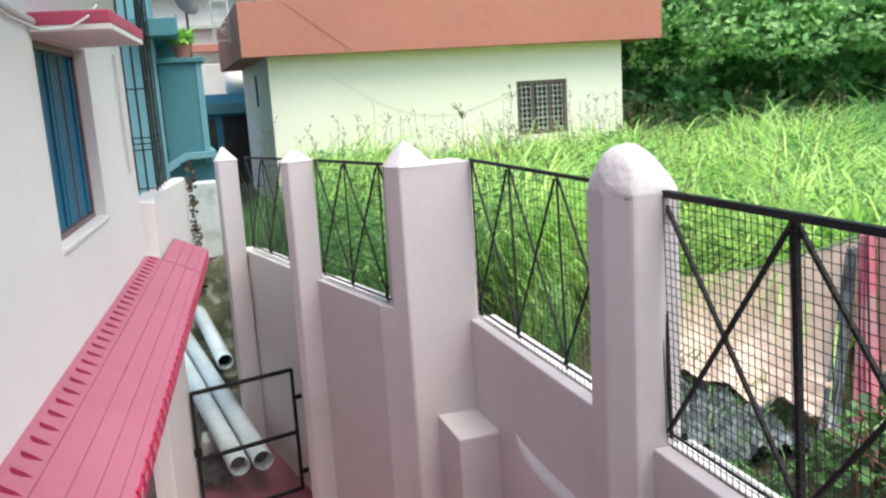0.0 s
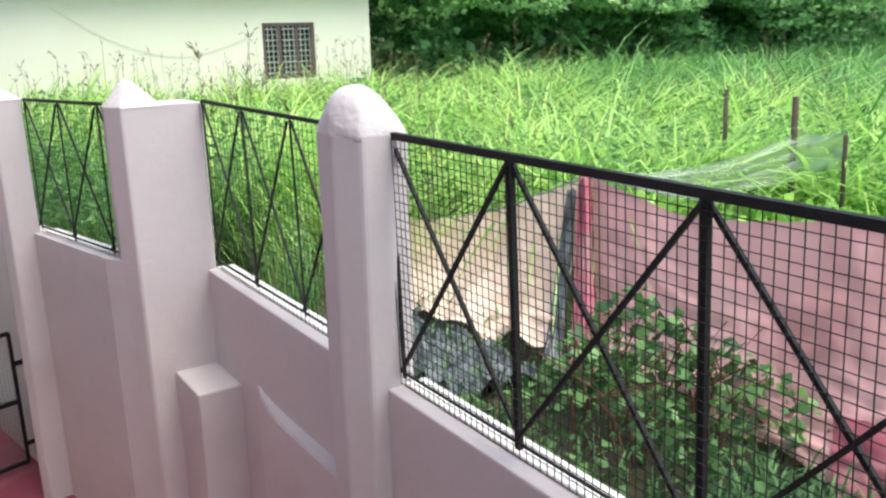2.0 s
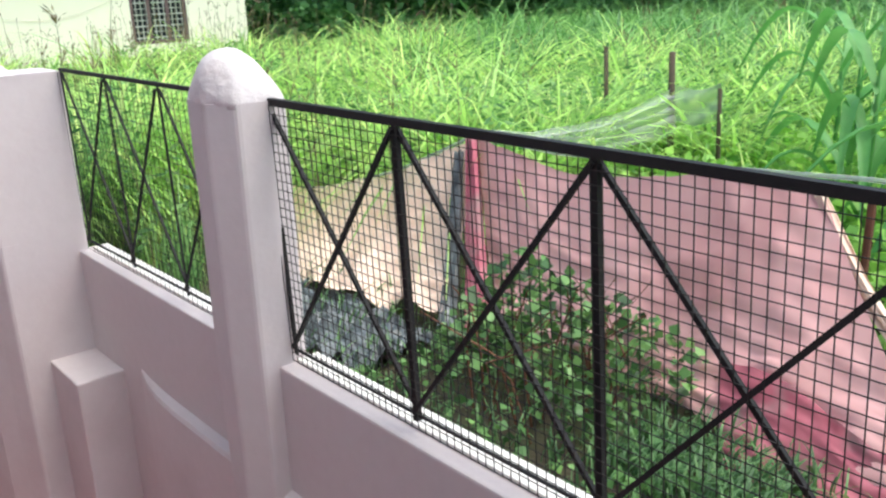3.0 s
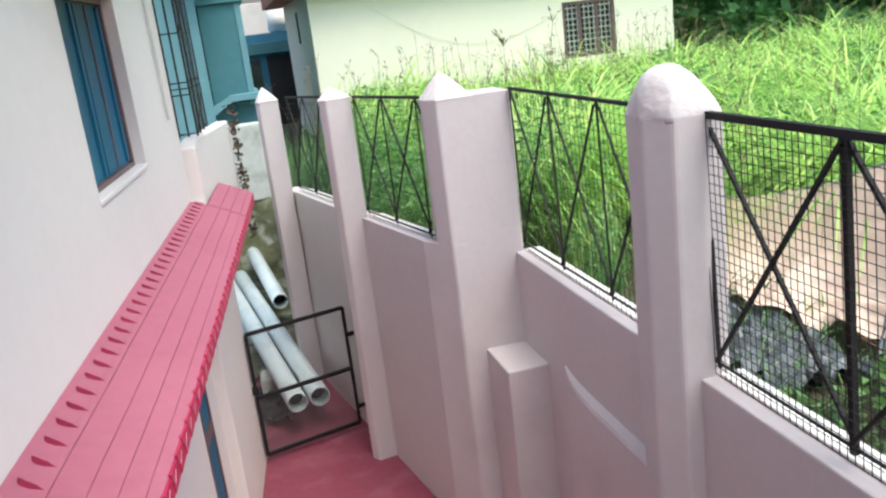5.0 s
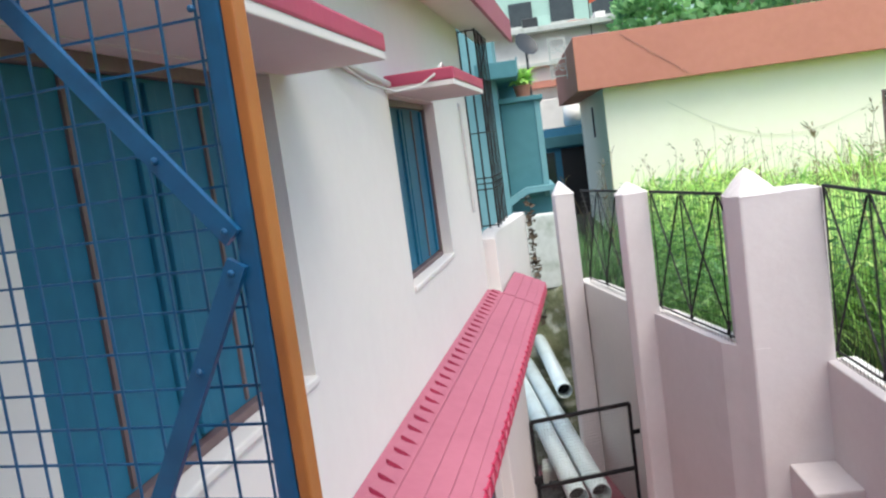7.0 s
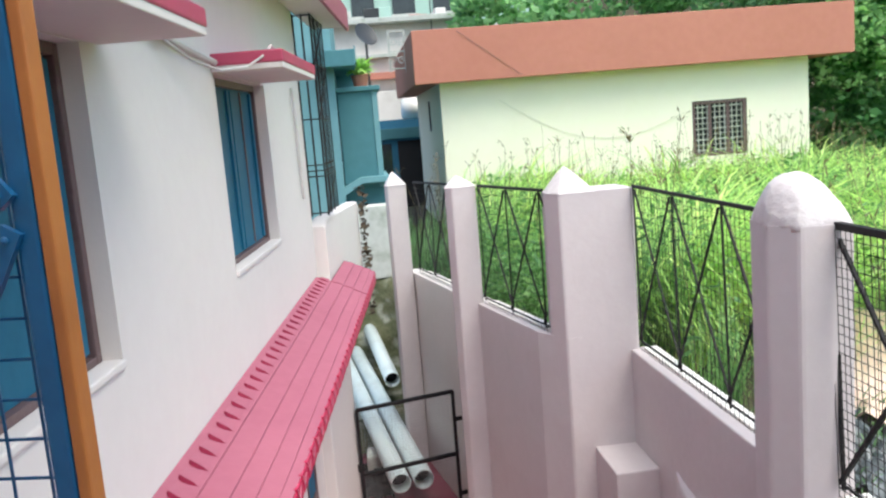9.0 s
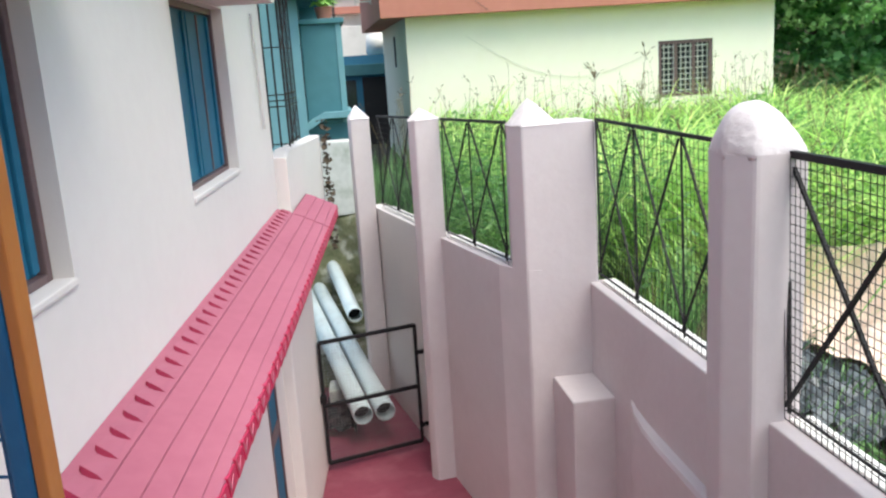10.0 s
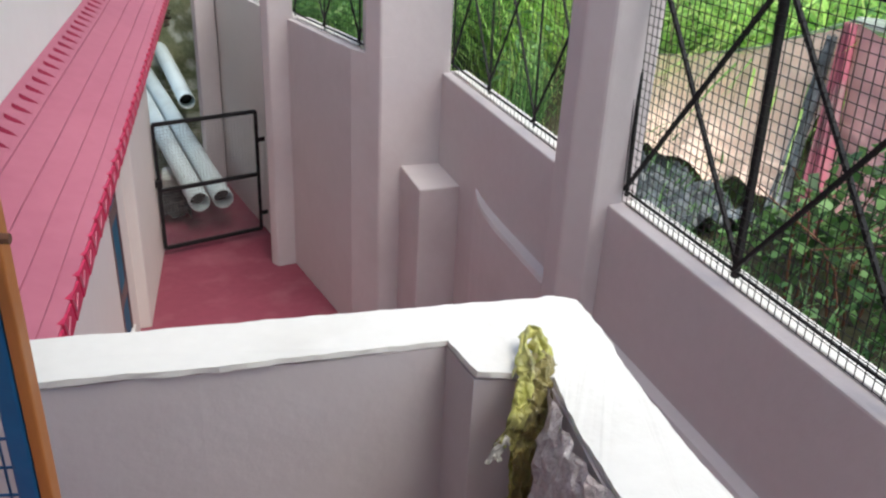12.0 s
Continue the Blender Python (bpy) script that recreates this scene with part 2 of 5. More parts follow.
def block(x0, x1, y0, y1, z0, z1, bevel=0.0, m=None, bm=None, wobble=0.0):
    """A box between limits, with softened edges."""
    out = bm or bmesh.new()
    b = bmesh.new()
    vs = bmesh.ops.create_cube(b, size=1.0)["verts"]
    for v in vs:
        v.co = Vector((x0 + (v.co.x + 0.5) * (x1 - x0), y0 + (v.co.y + 0.5) * (y1 - y0), z0 + (v.co.z + 0.5) * (z1 - z0)))
    if bevel:
        bmesh.ops.bevel(b, geom=b.edges[:], offset=bevel, segments=2, affect="EDGES", profile=0.6)
    if m:
        bmesh.ops.transform(b, matrix=m, verts=b.verts)
    if wobble:
        for v in b.verts:
            v.co += Vector(noise.noise_vector(v.co * 5)) * wobble
    me = bpy.data.meshes.new("tmp")
    b.to_mesh(me)
    b.free()
    out.from_mesh(me)
    bpy.data.meshes.remove(me)
    return out


def bar(p, q, w, h=None, bm=None, sides=4):
    """A straight bar from p to q: flat (w by h, h upright-ish) or round."""
    out = bm or bmesh.new()
    p, q = Vector(p), Vector(q)
    d = (q - p).normalized()
    up = Vector((0, 0, 1)) if abs(d.z) < 0.95 else Vector((1, 0, 0))
    a = d.cross(up).normalized()
    b = a.cross(d).normalized()
    h = w if h is None else h
    ring = []
    for c in (p, q):
        r = []
        for i in range(sides):
            t = 2 * math.pi * (i + 0.5) / sides
            k = 1 / math.cos(math.pi / sides) if sides == 4 else 1
            r.append(out.verts.new(c + a * math.cos(t) * k * w / 2 + b * math.sin(t) * k * h / 2))
        ring.append(r)
    for i in range(sides):
        j = (i + 1) % sides
        out.faces.new((ring[0][i], ring[0][j], ring[1][j], ring[1][i]))
    out.faces.new(ring[0][::-1])
    out.faces.new(ring[1])
    return out


def tube(points, radius, bm=None, sides=8):
    """A round tube along points."""
    out = bm or bmesh.new()
    pts = [Vector(p) for p in points]
    rings = []
    for i, p in enumerate(pts):
        d = (pts[min(i + 1, len(pts) - 1)] - pts[max(i - 1, 0)]).normalized()
        up = Vector((0, 0, 1)) if abs(d.z) < 0.9 else Vector((1, 0, 0))
        a = d.cross(up).normalized()
        b = a.cross(d)
        r = radius[i] if isinstance(radius, (list, tuple)) else radius
        rings.append([out.verts.new(p + (a * math.cos(2 * math.pi * k / sides) + b * math.sin(2 * math.pi * k / sides)) * r) for k in range(sides)])
    for r0, r1 in zip(rings, rings[1:]):
        for k in range(sides):
            j = (k + 1) % sides
            out.faces.new((r0[k], r0[j], r1[j], r1[k]))
    out.faces.new(rings[0][::-1])
    out.faces.new(rings[-1])
    return out


def prism(outline, z0, z1, bevel=0.0):
    """An upright prism on a plan outline."""
    bm = bmesh.new()
    lo = [bm.verts.new((x, y, z0)) for x, y in outline]
    hi = [bm.verts.new((x, y, z1)) for x, y in outline]
    n = len(outline)
    bm.faces.new(lo[::-1])
    bm.faces.new(hi)
    for i in range(n):
        bm.faces.new((lo[i], lo[(i + 1) % n], hi[(i + 1) % n], hi[i]))
    bmesh.ops.recalc_face_normals(bm, faces=bm.faces)
    if bevel:
        bmesh.ops.bevel(bm, geom=bm.edges[:], offset=bevel, segments=2, affect="EDGES", profile=0.6)
    return bm


def along(p, q):
    """A frame at p whose x runs to q, level, z up; y to the left of the way."""
    d = (Vector((*q, 0)) - Vector((*p, 0))).normalized()
    m = Matrix(((d.x, -d.y, 0, p[0]), (d.y, d.x, 0, p[1]), (0, 0, 1, 0), (0, 0, 0, 1)))
    return m


def soup(name, verts, faces, material, label, category, smooth=False):
    """One object of kind stuff, from arrays."""
    me = bpy.data.meshes.new(name)
    me.vertices.add(len(verts))
    me.vertices.foreach_set("co", np.asarray(verts, dtype=np.float32).ravel())
    faces = np.asarray(faces, dtype=np.int32)
    k = faces.shape[1]
    me.loops.add(faces.size)
    me.loops.foreach_set("vertex_index", faces.ravel())
    me.polygons.add(len(faces))
    me.polygons.foreach_set("loop_start", np.arange(0, faces.size, k, dtype=np.int32))
    me.polygons.foreach_set("loop_total", np.full(len(faces), k, dtype=np.int32))
    me.update()
    me.validate()
    me.materials.append(material)
    return tagged(new(name, me), label, category, kind="stuff")


def pierced(m, s0, s1, z0, z1, thick, holes):
    """A wall in the frame m, from s0 to s1 along it, going thick to its y side, with holes (s0, s1, z0, z1) right through."""
    ss = sorted({s0, s1, *[h[0] for h in holes], *[h[1] for h in holes]})
    zs = sorted({z0, z1, *[h[2] for h in holes], *[h[3] for h in holes]})
    bm = bmesh.new()

    def solid(i, j):
        if not (0 <= i < len(ss) - 1 and 0 <= j < len(zs) - 1):
            return False
        a, b = (ss[i] + ss[i + 1]) / 2, (zs[j] + zs[j + 1]) / 2
        return not any(h[0] < a < h[1] and h[2] < b < h[3] for h in holes)

    def quad(*pts):
        bm.faces.new([bm.verts.new(m @ Vector(p)) for p in pts])

    for i in range(len(ss) - 1):
        for j in range(len(zs) - 1):
            if not solid(i, j):
                continue
            a, b, c, d = ss[i], ss[i + 1], zs[j], zs[j + 1]
            quad((a, 0, c), (b, 0, c), (b, 0, d), (a, 0, d))
            quad((a, thick, d), (b, thick, d), (b, thick, c), (a, thick, c))
            if not solid(i - 1, j):
                quad((a, 0, c), (a, 0, d), (a, thick, d), (a, thick, c))
            if not solid(i + 1, j):
                quad((b, 0, c), (b, thick, c), (b, thick, d), (b, 0, d))
            if not solid(i, j - 1):
                quad((a, 0, c), (a, thick, c), (b, thick, c), (b, 0, c))
            if not solid(i, j + 1):
                quad((a, 0, d), (b, 0, d), (b, thick, d), (a, thick, d))
    bmesh.ops.remove_doubles(bm, verts=bm.verts, dist=1e-5)
    return bm


# ---- large structure ----
H = along((-0.33, 0.0), (-0.33 + 0.0886 * 6, 6.0))     # house wall: x runs up the alley, y goes into the house
A = along((1.529, 5.413), (1.24, 6.98))                # far boundary wall: x runs up the alley, y to the alley side

WINDOWS = ((1.32, 2.44, 2.745, 3.60), (3.80, 4.87, 2.745, 3.60))
DOOR_SLIT = (4.86, 5.19, 0.22, 2.12)
tagged(part("wall_house", pierced(H, -3.0, 6.12, -0.1, 5.3, 0.24, [*WINDOWS, DOOR_SLIT]), M["house"]), "pale pinkish-white painted house wall with recessed windows", "wall", kind="structure")
tagged(part("wall_house_back", pierced(H @ pose(0, 2.4, 0), -3.0, 6.12, -0.1, 5.2, 0.2, []), M["dark"]), "plain dark wall inside the house", "wall", kind="structure")
tagged(part("ceiling_house", block(-3.0, 6.12, 0.24, 2.4, 5.0, 5.2, m=H), M["dark"]), "plain ceiling inside the house", "ceiling", kind="structure")
tagged(part("wall_house_end", block(5.9, 6.12, 0.245, 2.395, -0.1, 4.99, m=H), M["house"]), "pale painted end wall of the house", "wall", kind="structure")

bm = bmesh.new()
pts = [(-0.9, -3.2, 0.0), (2.2, -3.2, 0.0), (2.2, 5.0, 0.0), (1.62, 5.0, 0.0), (1.05, 9.2, -0.05), (1.4, 12.0, -0.05), (-0.9, 12.0, -0.05), (-0.9, 6.3, 0.0), (0.1, 6.0, 0.0)]
bm.faces.new([bm.verts.new(p) for p in pts])
bmesh.ops.triangulate(bm, faces=bm.faces[:])
ext = bmesh.ops.extrude_face_region(bm, geom=bm.faces[:])["geom"]
bmesh.ops.translate(bm, verts=[v for v in ext if isinstance(v, bmesh.types.BMVert)], vec=(0, 0, -0.15))
tagged(part("floor", bm, M["floor"]), "worn red oxide cement floor of the alley", "floor", kind="structure")

# the low wall that carries on past the house corner
STUB = along((0.297, 6.12), (0.525, 8.3))
bm = prism([(0.232, 5.5), (0.36, 6.75), (0.16, 6.78), (0.11, 5.5)], -0.05, 2.28, 0.012)
tagged(part("pilaster", bm, M["house"]), "pale painted pilaster under the red roof strip", "pilaster", kind="structure")
bm = bmesh.new()
n = 22
rows = []
for i in range(n + 1):
    s = 2.19 * i / n
    z = 2.665 + 0.055 * math.sin(math.pi / 2 * min(1, s / 0.22)) - 0.035 * s
    rows.append([bm.verts.new(STUB @ Vector((s, y, zz))) for y, zz in ((0, 1.96), (0, z - 0.015), (0.015, z), (0.10, z), (0.115, z - 0.015), (0.115, 1.96))])
for a, b in zip(rows, rows[1:]):
    for k in range(6):
        bm.faces.new((a[k], a[(k + 1) % 6], b[(k + 1) % 6], b[k]))
bm.faces.new(rows[0][::-1])
bm.faces.new(rows[-1])
tagged(part("wall_stub", bm, M["house"]), "low pale wall with a curved top past the house corner", "wall", kind="structure")

tagged(part("slab_stub", block(0.0, 2.19, 0.0, 0.9, 1.80, 1.959, 0.01, m=STUB), M["house"]), "pale concrete slab under the low wall", "slab", kind="structure")
tagged(part("wall_under_slab", block(0.0, 2.19, 0.62, 0.9, -0.1, 1.799, m=STUB), M["house"]), "pale set back wall under the slab", "wall", kind="structure")

# boundary wall, far run: sill falls gently up the alley
SILL_A, RAIL_A, FALL = 1.985, 2.845, 0.03


def far_run(s0, s1):
    """A stretch of the far boundary wall under its falling sill."""
    bm = block(s0, s1, -0.15, 0.0, -0.1, SILL_A, m=A)
    for v in bm.verts:
        if v.co.z > 1:
            v.co.z -= FALL * ((A.inverted() @ v.co).x)
    return bm


bm = far_run(-0.29, 0.97)
wall_a = tagged(part("wall_boundary_far", bm, M["wall"]), "pink painted boundary wall below a wire fence", "wall", kind="structure")
# the end stretch takes the paler house wall colour
tagged(part("wall_boundary_end", far_run(0.972, 3.1), M["house"]), "end stretch of the boundary wall in the pale house wall colour", "wall", kind="structure")
wall_b = tagged(part("wall_boundary_near", block(2.10, 2.25, -3.2, 4.95, -0.1, 1.885, 0.01), M["wall"]), "pink painted boundary wall with a stepped plinth below a wire fence", "wall", kind="structure")
for ob in (wall_a, wall_b):
    ORIGIN[ob.name] = Vector((0, 0, 0))
bm = bmesh.new()
prof = [(2.10, -0.1), (2.046, -0.1), (2.053, 1.315), (2.062, 1.336), (2.10, 1.354)]
ends = [[bm.verts.new((2.10 - (2.10 - x) * thin, y, z + (up if z > 1 else 0))) for x, z in prof] for y, up, thin in ((-3.1, 0, 1), (3.8, 0, 1), (4.0, 0.006, 0.85), (4.14, 0.02, 0.55), (4.24, 0.04, 0.12))]
for a, b in zip(ends, ends[1:]):
    for k in range(5):
        bm.faces.new((a[k], a[(k + 1) % 5], b[(k + 1) % 5], b[k]))
bm.faces.new(ends[0][::-1])
bm.faces.new(ends[-1])
part("plinth", bm, M["wall"], wall_b, "rounded thicker plinth with a sloping top")
part("buttress", block(1.845, 2.104, 4.50, 4.93, -0.05, 1.30, 0.012, wobble=0.006), M["wall"], wall_b, "square buttress with a pale flat top")
part("pier", prism([(1.581, 5.13), (1.715, 4.8975), (1.8, 4.8975), (1.8, 5.3), (1.55, 5.3)], -0.1, 1.994), M["wall"], wall_b)
part("sill", block(2.168, 2.262, 0.60, 2.80, 1.883, 1.901, 0.006), M["white"], wall_b, "white painted sill")
part("sill", block(2.168, 2.252, 3.13, 4.89, 1.883, 1.901, 0.006), M["white"], wall_b, "white painted sill")
for s0, s1 in ((-0.35, 0.84), (1.12, 2.78)):
    bm = block(s0, s1, -0.152, -0.068, SILL_A - 0.002, SILL_A + 0.012, 0.006, m=A)
    for v in bm.verts:
        v.co.z -= FALL * ((A.inverted() @ v.co).x)
    part("sill", bm, M["white"], wall_a, "white painted sill")


def post(parent, outline, z0, z1, cap, peak, name="pillar", label="", crown=None):
    """A chamfered wall pillar with a pointed or a domed cap."""
    n = len(outline)
    c = Vector((sum(p[0] for p in outline) / n, sum(p[1] for p in outline) / n, 0))
    bm = bmesh.new()
    ring = []
    zs = [z0 + (z1 - z0) * i / 6 for i in range(7)]
    for z in zs:
        ring.append([bm.verts.new((x + 0.004 * noise.noise((x * 3, y * 3, z * 2)), y + 0.004 * noise.noise((x * 3 + 9, y, z * 2)), z)) for x, y in outline])
    for a, b in zip(ring, ring[1:]):
        for k in range(n):
            bm.faces.new((a[k], a[(k + 1) % n], b[(k + 1) % n], b[k]))
    bm.faces.new(ring[0][::-1])
    bm.faces.new(ring[-1])
    bmesh.ops.recalc_face_normals(bm, faces=bm.faces)
    up = [e for e in bm.edges if abs(e.verts[0].co.z - e.verts[1].co.z) > 0.1]
    bmesh.ops.bevel(bm, geom=up, offset=0.014, segments=2, affect="EDGES", profile=0.6)
    body = part(name, bm, M["wall"], parent, label)
    if crown:
        outline, n = crown, len(crown)
        c = Vector((sum(p[0] for p in outline) / n, sum(p[1] for p in outline) / n, 0))
    bm = bmesh.new()
    steps = 14 if cap == "dome" else 6
    rings = []
    for i in range(steps):
        f = i / (steps - 1)
        if cap == "dome":
            k, z = math.cos(f * math.pi / 2 * 0.95) ** 0.9, z1 + (peak - z1) * math.sin(f * math.pi / 2)
            k *= 0.99
            z -= 0.012 * (1 - f)
        else:
            k, z = 1.0 * (1 - f) ** 0.85 + 0.04, z1 + (peak - z1) * f
        m = 30
        r = []
        for j in range(m):
            t = j / m * n
            a, b = outline[int(t)], outline[(int(t) + 1) % n]
            x, y = a[0] + (b[0] - a[0]) * (t % 1), a[1] + (b[1] - a[1]) * (t % 1)
            if cap == "dome":
                away = Vector((x - c.x, y - c.y, 0))
                away = away.lerp(away.normalized() * 0.135, min(1.0, 1.4 * f))
                x, y = c.x + away.x, c.y + away.y
            rough = (0.006 if 0 < i else 0.002) * noise.noise((x * 14, y * 14, z * 14)) + 0.004 * noise.noise((x * 40, y * 40, z * 40))
            r.append(bm.verts.new((c.x + (x - c.x) * k + rough, c.y + (y - c.y) * k + rough, z - 0.004 + rough)))
        rings.append(r)
    for a, b in zip(rings, rings[1:]):
        for k in range(30):
            bm.faces.new((a[k], a[(k + 1) % 30], b[(k + 1) % 30], b[k]))
    bm.faces.new(rings[0][::-1])
    bm.faces.new(rings[-1])
    part("cap", bm, M["cap"], body, "rough white domed cap" if cap == "dome" else "white pointed cap", smooth=cap == "dome")
    return body


def on_a(s, o):
    p = A @ Vector((s, -o, 0))
    return p.x, p.y


post(wall_a, [on_a(2.80, -0.195), on_a(2.80, -0.01), on_a(3.05, -0.01), on_a(3.05, -0.16), on_a(2.86, -0.212)], -0.1, 2.775, "point", 2.90)
post(wall_a, [on_a(0.86, -0.145), on_a(0.86, 0.045), on_a(1.10, 0.045), on_a(1.10, -0.12), on_a(0.94, -0.175)], -0.1, 2.85, "point", 2.93)
post(wall_b, [(1.705, 4.90), (2.155, 4.90), (2.155, 5.24), (1.68, 5.24), (1.645, 5.02)], -0.1, 2.862, "point", 3.01, crown=[(1.71, 4.902), (1.925, 4.902), (1.925, 5.2), (1.69, 5.2), (1.647, 5.02)])
post(wall_b, [(2.03, 2.81), (2.225, 2.81), (2.225, 3.12), (2.0, 3.12), (1.96, 2.92)], -0.1, 2.875, "dome", 3.055)
post(wall_b, [(2.03, 0.28), (2.225, 0.28), (2.225, 0.59), (2.0, 0.59), (1.96, 0.39)], -0.1, 2.875, "dome", 3.055)


def fence_panel(p, q, bays, cell=0.046, cut=1.0, stout=1.0, tall=0.945, stations=None, lean=0.0):
    """A framed wire panel between p (bottom start, x y z) and q, with rails, uprights, crossed braces and welded wire."""
    p, q = Vector(p), Vector(q)
    up = Vector((0, lean, tall))
    t = thing("fence_panel", p, "black iron fence panel with crossed braces and square wire mesh", "fence panel", "fence panels on the boundary wall")
    part("top_rail", bar(p + up, q + up, 0.025 * stout, 0.025 * stout), M["black"], t)
    part("bottom_rail", bar(p + Vector((0, 0, 0.02)), q + Vector((0, 0, 0.02)), 0.009, 0.009), M["black"], t)
    side = (q - p).cross(Vector((0, 0, 1))).normalized()
    full = p + (q - p) / cut
    stations = stations or [i / bays for i in range(bays + 1)]
    for i in range(bays + 1):
        if i / bays > cut:
            continue
        c = p.lerp(full, stations[i])
        part("upright", bar(c, c + up, (0.021 if 0 < i < bays and stout == 1 else 0.012) * stout), M["black"], t)
    for i in range(bays):
        a, b = p.lerp(full, stations[i]), p.lerp(full, stations[i + 1])
        f = min(1.0, (cut - i / bays) * bays)
        lo, hi = Vector((0, 0, 0.03)), up * 0.98
        part("brace", bar(a + side * 0.012 + lo, (a + lo).lerp(b + hi, f) + side * 0.012, 0.0135 * stout), M["black"], t)
        part("brace", bar((a + hi).lerp(b + lo, f) - side * 0.006, a - side * 0.006 + hi, 0.0135 * stout), M["black"], t)
    bm = bmesh.new()
    length = (q - p).length
    k = int(length / cell)
    off = side * 0.017
    foot = Vector((0, 0, -0.022))
    for i in range(k + 1):
        c = p.lerp(q, i / k) + off
        bar(c + foot, c + up * 0.99 + Vector((0.003 * math.sin(i), 0, 0)), 0.0023 if stout == 1 else 0.0019, bm=bm, sides=4)
    for j in range(int(tall / cell) + 1):
        z = Vector((0, 0, 0.004 + j * cell)) + foot
        bar(p + off + z, q + off + z + Vector((0, 0, 0.004 * math.sin(j * 2.1))), 0.0023 if stout == 1 else 0.0019, bm=bm, sides=4)
    part("wire_mesh", bm, M["wire"], t, "square welded wire mesh", recalc=False)
    return t


fence_panel((2.165, 2.79, 1.925), (2.165, 0.60, 1.925), 3, cell=0.033, stations=[0, 0.322, 0.653, 1], lean=0.05)
fence_panel((2.150, 4.85, 1.925), (2.165, 3.10, 1.925), 3, stout=0.7, lean=0.04)
x0, y0 = on_a(0.86, 0.06)
x1, y1 = on_a(-0.34, 0.06)
fence_panel((x0, y0, SILL_A - FALL * 0.86 + 0.02), (x1, y1, SILL_A + FALL * 0.34 + 0.015), 3, cut=0.7, stout=0.72, tall=0.865)
x0, y0 = on_a(2.80, 0.06)
x1, y1 = on_a(1.10, 0.06)
fence_panel((x0, y0, SILL_A - FALL * 2.8 + 0.02), (x1, y1, SILL_A - FALL * 1.1 + 0.02), 3, stout=0.75, tall=0.865)


# ---- the house side ----
def house_window(s0, s1, z0, z1):
    """A recessed window: brown frame, two blue shutters with battens, white sill."""
    w = thing("window", H @ Vector(((s0 + s1) / 2, 0.1, z0)), "recessed window with blue shutters, brown frame and pale sill", "window", "house windows")
    f = 0.032
    for a, b, c, d in ((s0, s0 + f, z0, z1), (s1 - f, s1, z0, z1), (s0 + f, s1 - f, z0, z0 + f), (s0 + f, s1 - f, z1 - f, z1)):
        part("frame", block(a, b, 0.055, 0.13, c, d, 0.004, m=H), M["brown"], w, "brown wooden frame")
    mid = (s0 + s1) / 2
    for a, b in ((s0 + f, mid - 0.003), (mid + 0.003, s1 - f)):
        leaf = part("shutter", block(a, b, 0.08, 0.105, z0 + f, z1 - f, 0.003, m=H), M["shutter"], w, "dark blue painted shutter")
        part("batten", block(a + 0.01, a + 0.05, 0.068, 0.08, z0 + f + 0.01, z1 - f - 0.01, 0.003, m=H), M["shutter"], leaf)
        part("batten", block(b - 0.05, b - 0.01, 0.068, 0.08, z0 + f + 0.01, z1 - f - 0.01, 0.003, m=H), M["shutter"], leaf)
        part("bead", block((a + b) / 2 - 0.006, (a + b) / 2 + 0.006, 0.073, 0.08, z0 + f + 0.01, z1 - f - 0.01, m=H), M["brown"], leaf)
    part("sill", block(s0 - 0.0, s1 + 0.0, -0.010, 0.055, z0 - 0.012, z0 + 0.012, 0.006, m=H), M["house"], w, "pale painted sill")
    return w


for h in WINDOWS:
    house_window(*h)


def window_hood(s0, s1, z, deep=0.34):
    """A concrete hood with a red upper face and edge and a pale underside."""
    t = thing("window_hood", H @ Vector(((s0 + s1) / 2, 0, z)), "concrete window hood painted red with a pale underside", "window hood", "window hoods")
    part("slab", block(s0, s1, -deep, -0.001, z, z + 0.03, 0.004, m=H), M["house"], t, "pale painted underside")
    bm = block(s0 - 0.004, s1 + 0.004, -deep - 0.004, -0.002, z + 0.022, z + 0.075, 0.008, m=H)
    part("edge", bm, M["hood"], t, "red painted edge and top")
    return t


window_hood(3.76, 4.74, 3.602, 0.3)
window_hood(0.9, 2.56, 3.602, 0.3)

# narrow opening on the ground floor
t = thing("side_window", H @ Vector((5.0, 0.08, 0.22)), "tall narrow ground floor window with blue and brown shutters", "window")
part("frame", block(4.86, 4.89, -0.006, 0.06, 0.22, 2.12, 0.004, m=H), M["brown"], t)
part("frame", block(5.16, 5.19, -0.006, 0.06, 0.22, 2.12, 0.004, m=H), M["brown"], t)
part("shutter", block(4.89, 5.16, 0.004, 0.04, 0.22, 2.12, 0.004, m=H), M["shutter"], t, "blue shutter")
for z in (0.5, 1.05, 1.45, 1.9):
    part("batten", block(4.893, 5.157, -0.004, 0.004, z, z + 0.09, 0.004, m=H), M["brown"], t)
part("sill", block(4.84, 5.21, -0.02, 0.06, 0.17, 0.22, 0.006, m=H), M["white"], t)

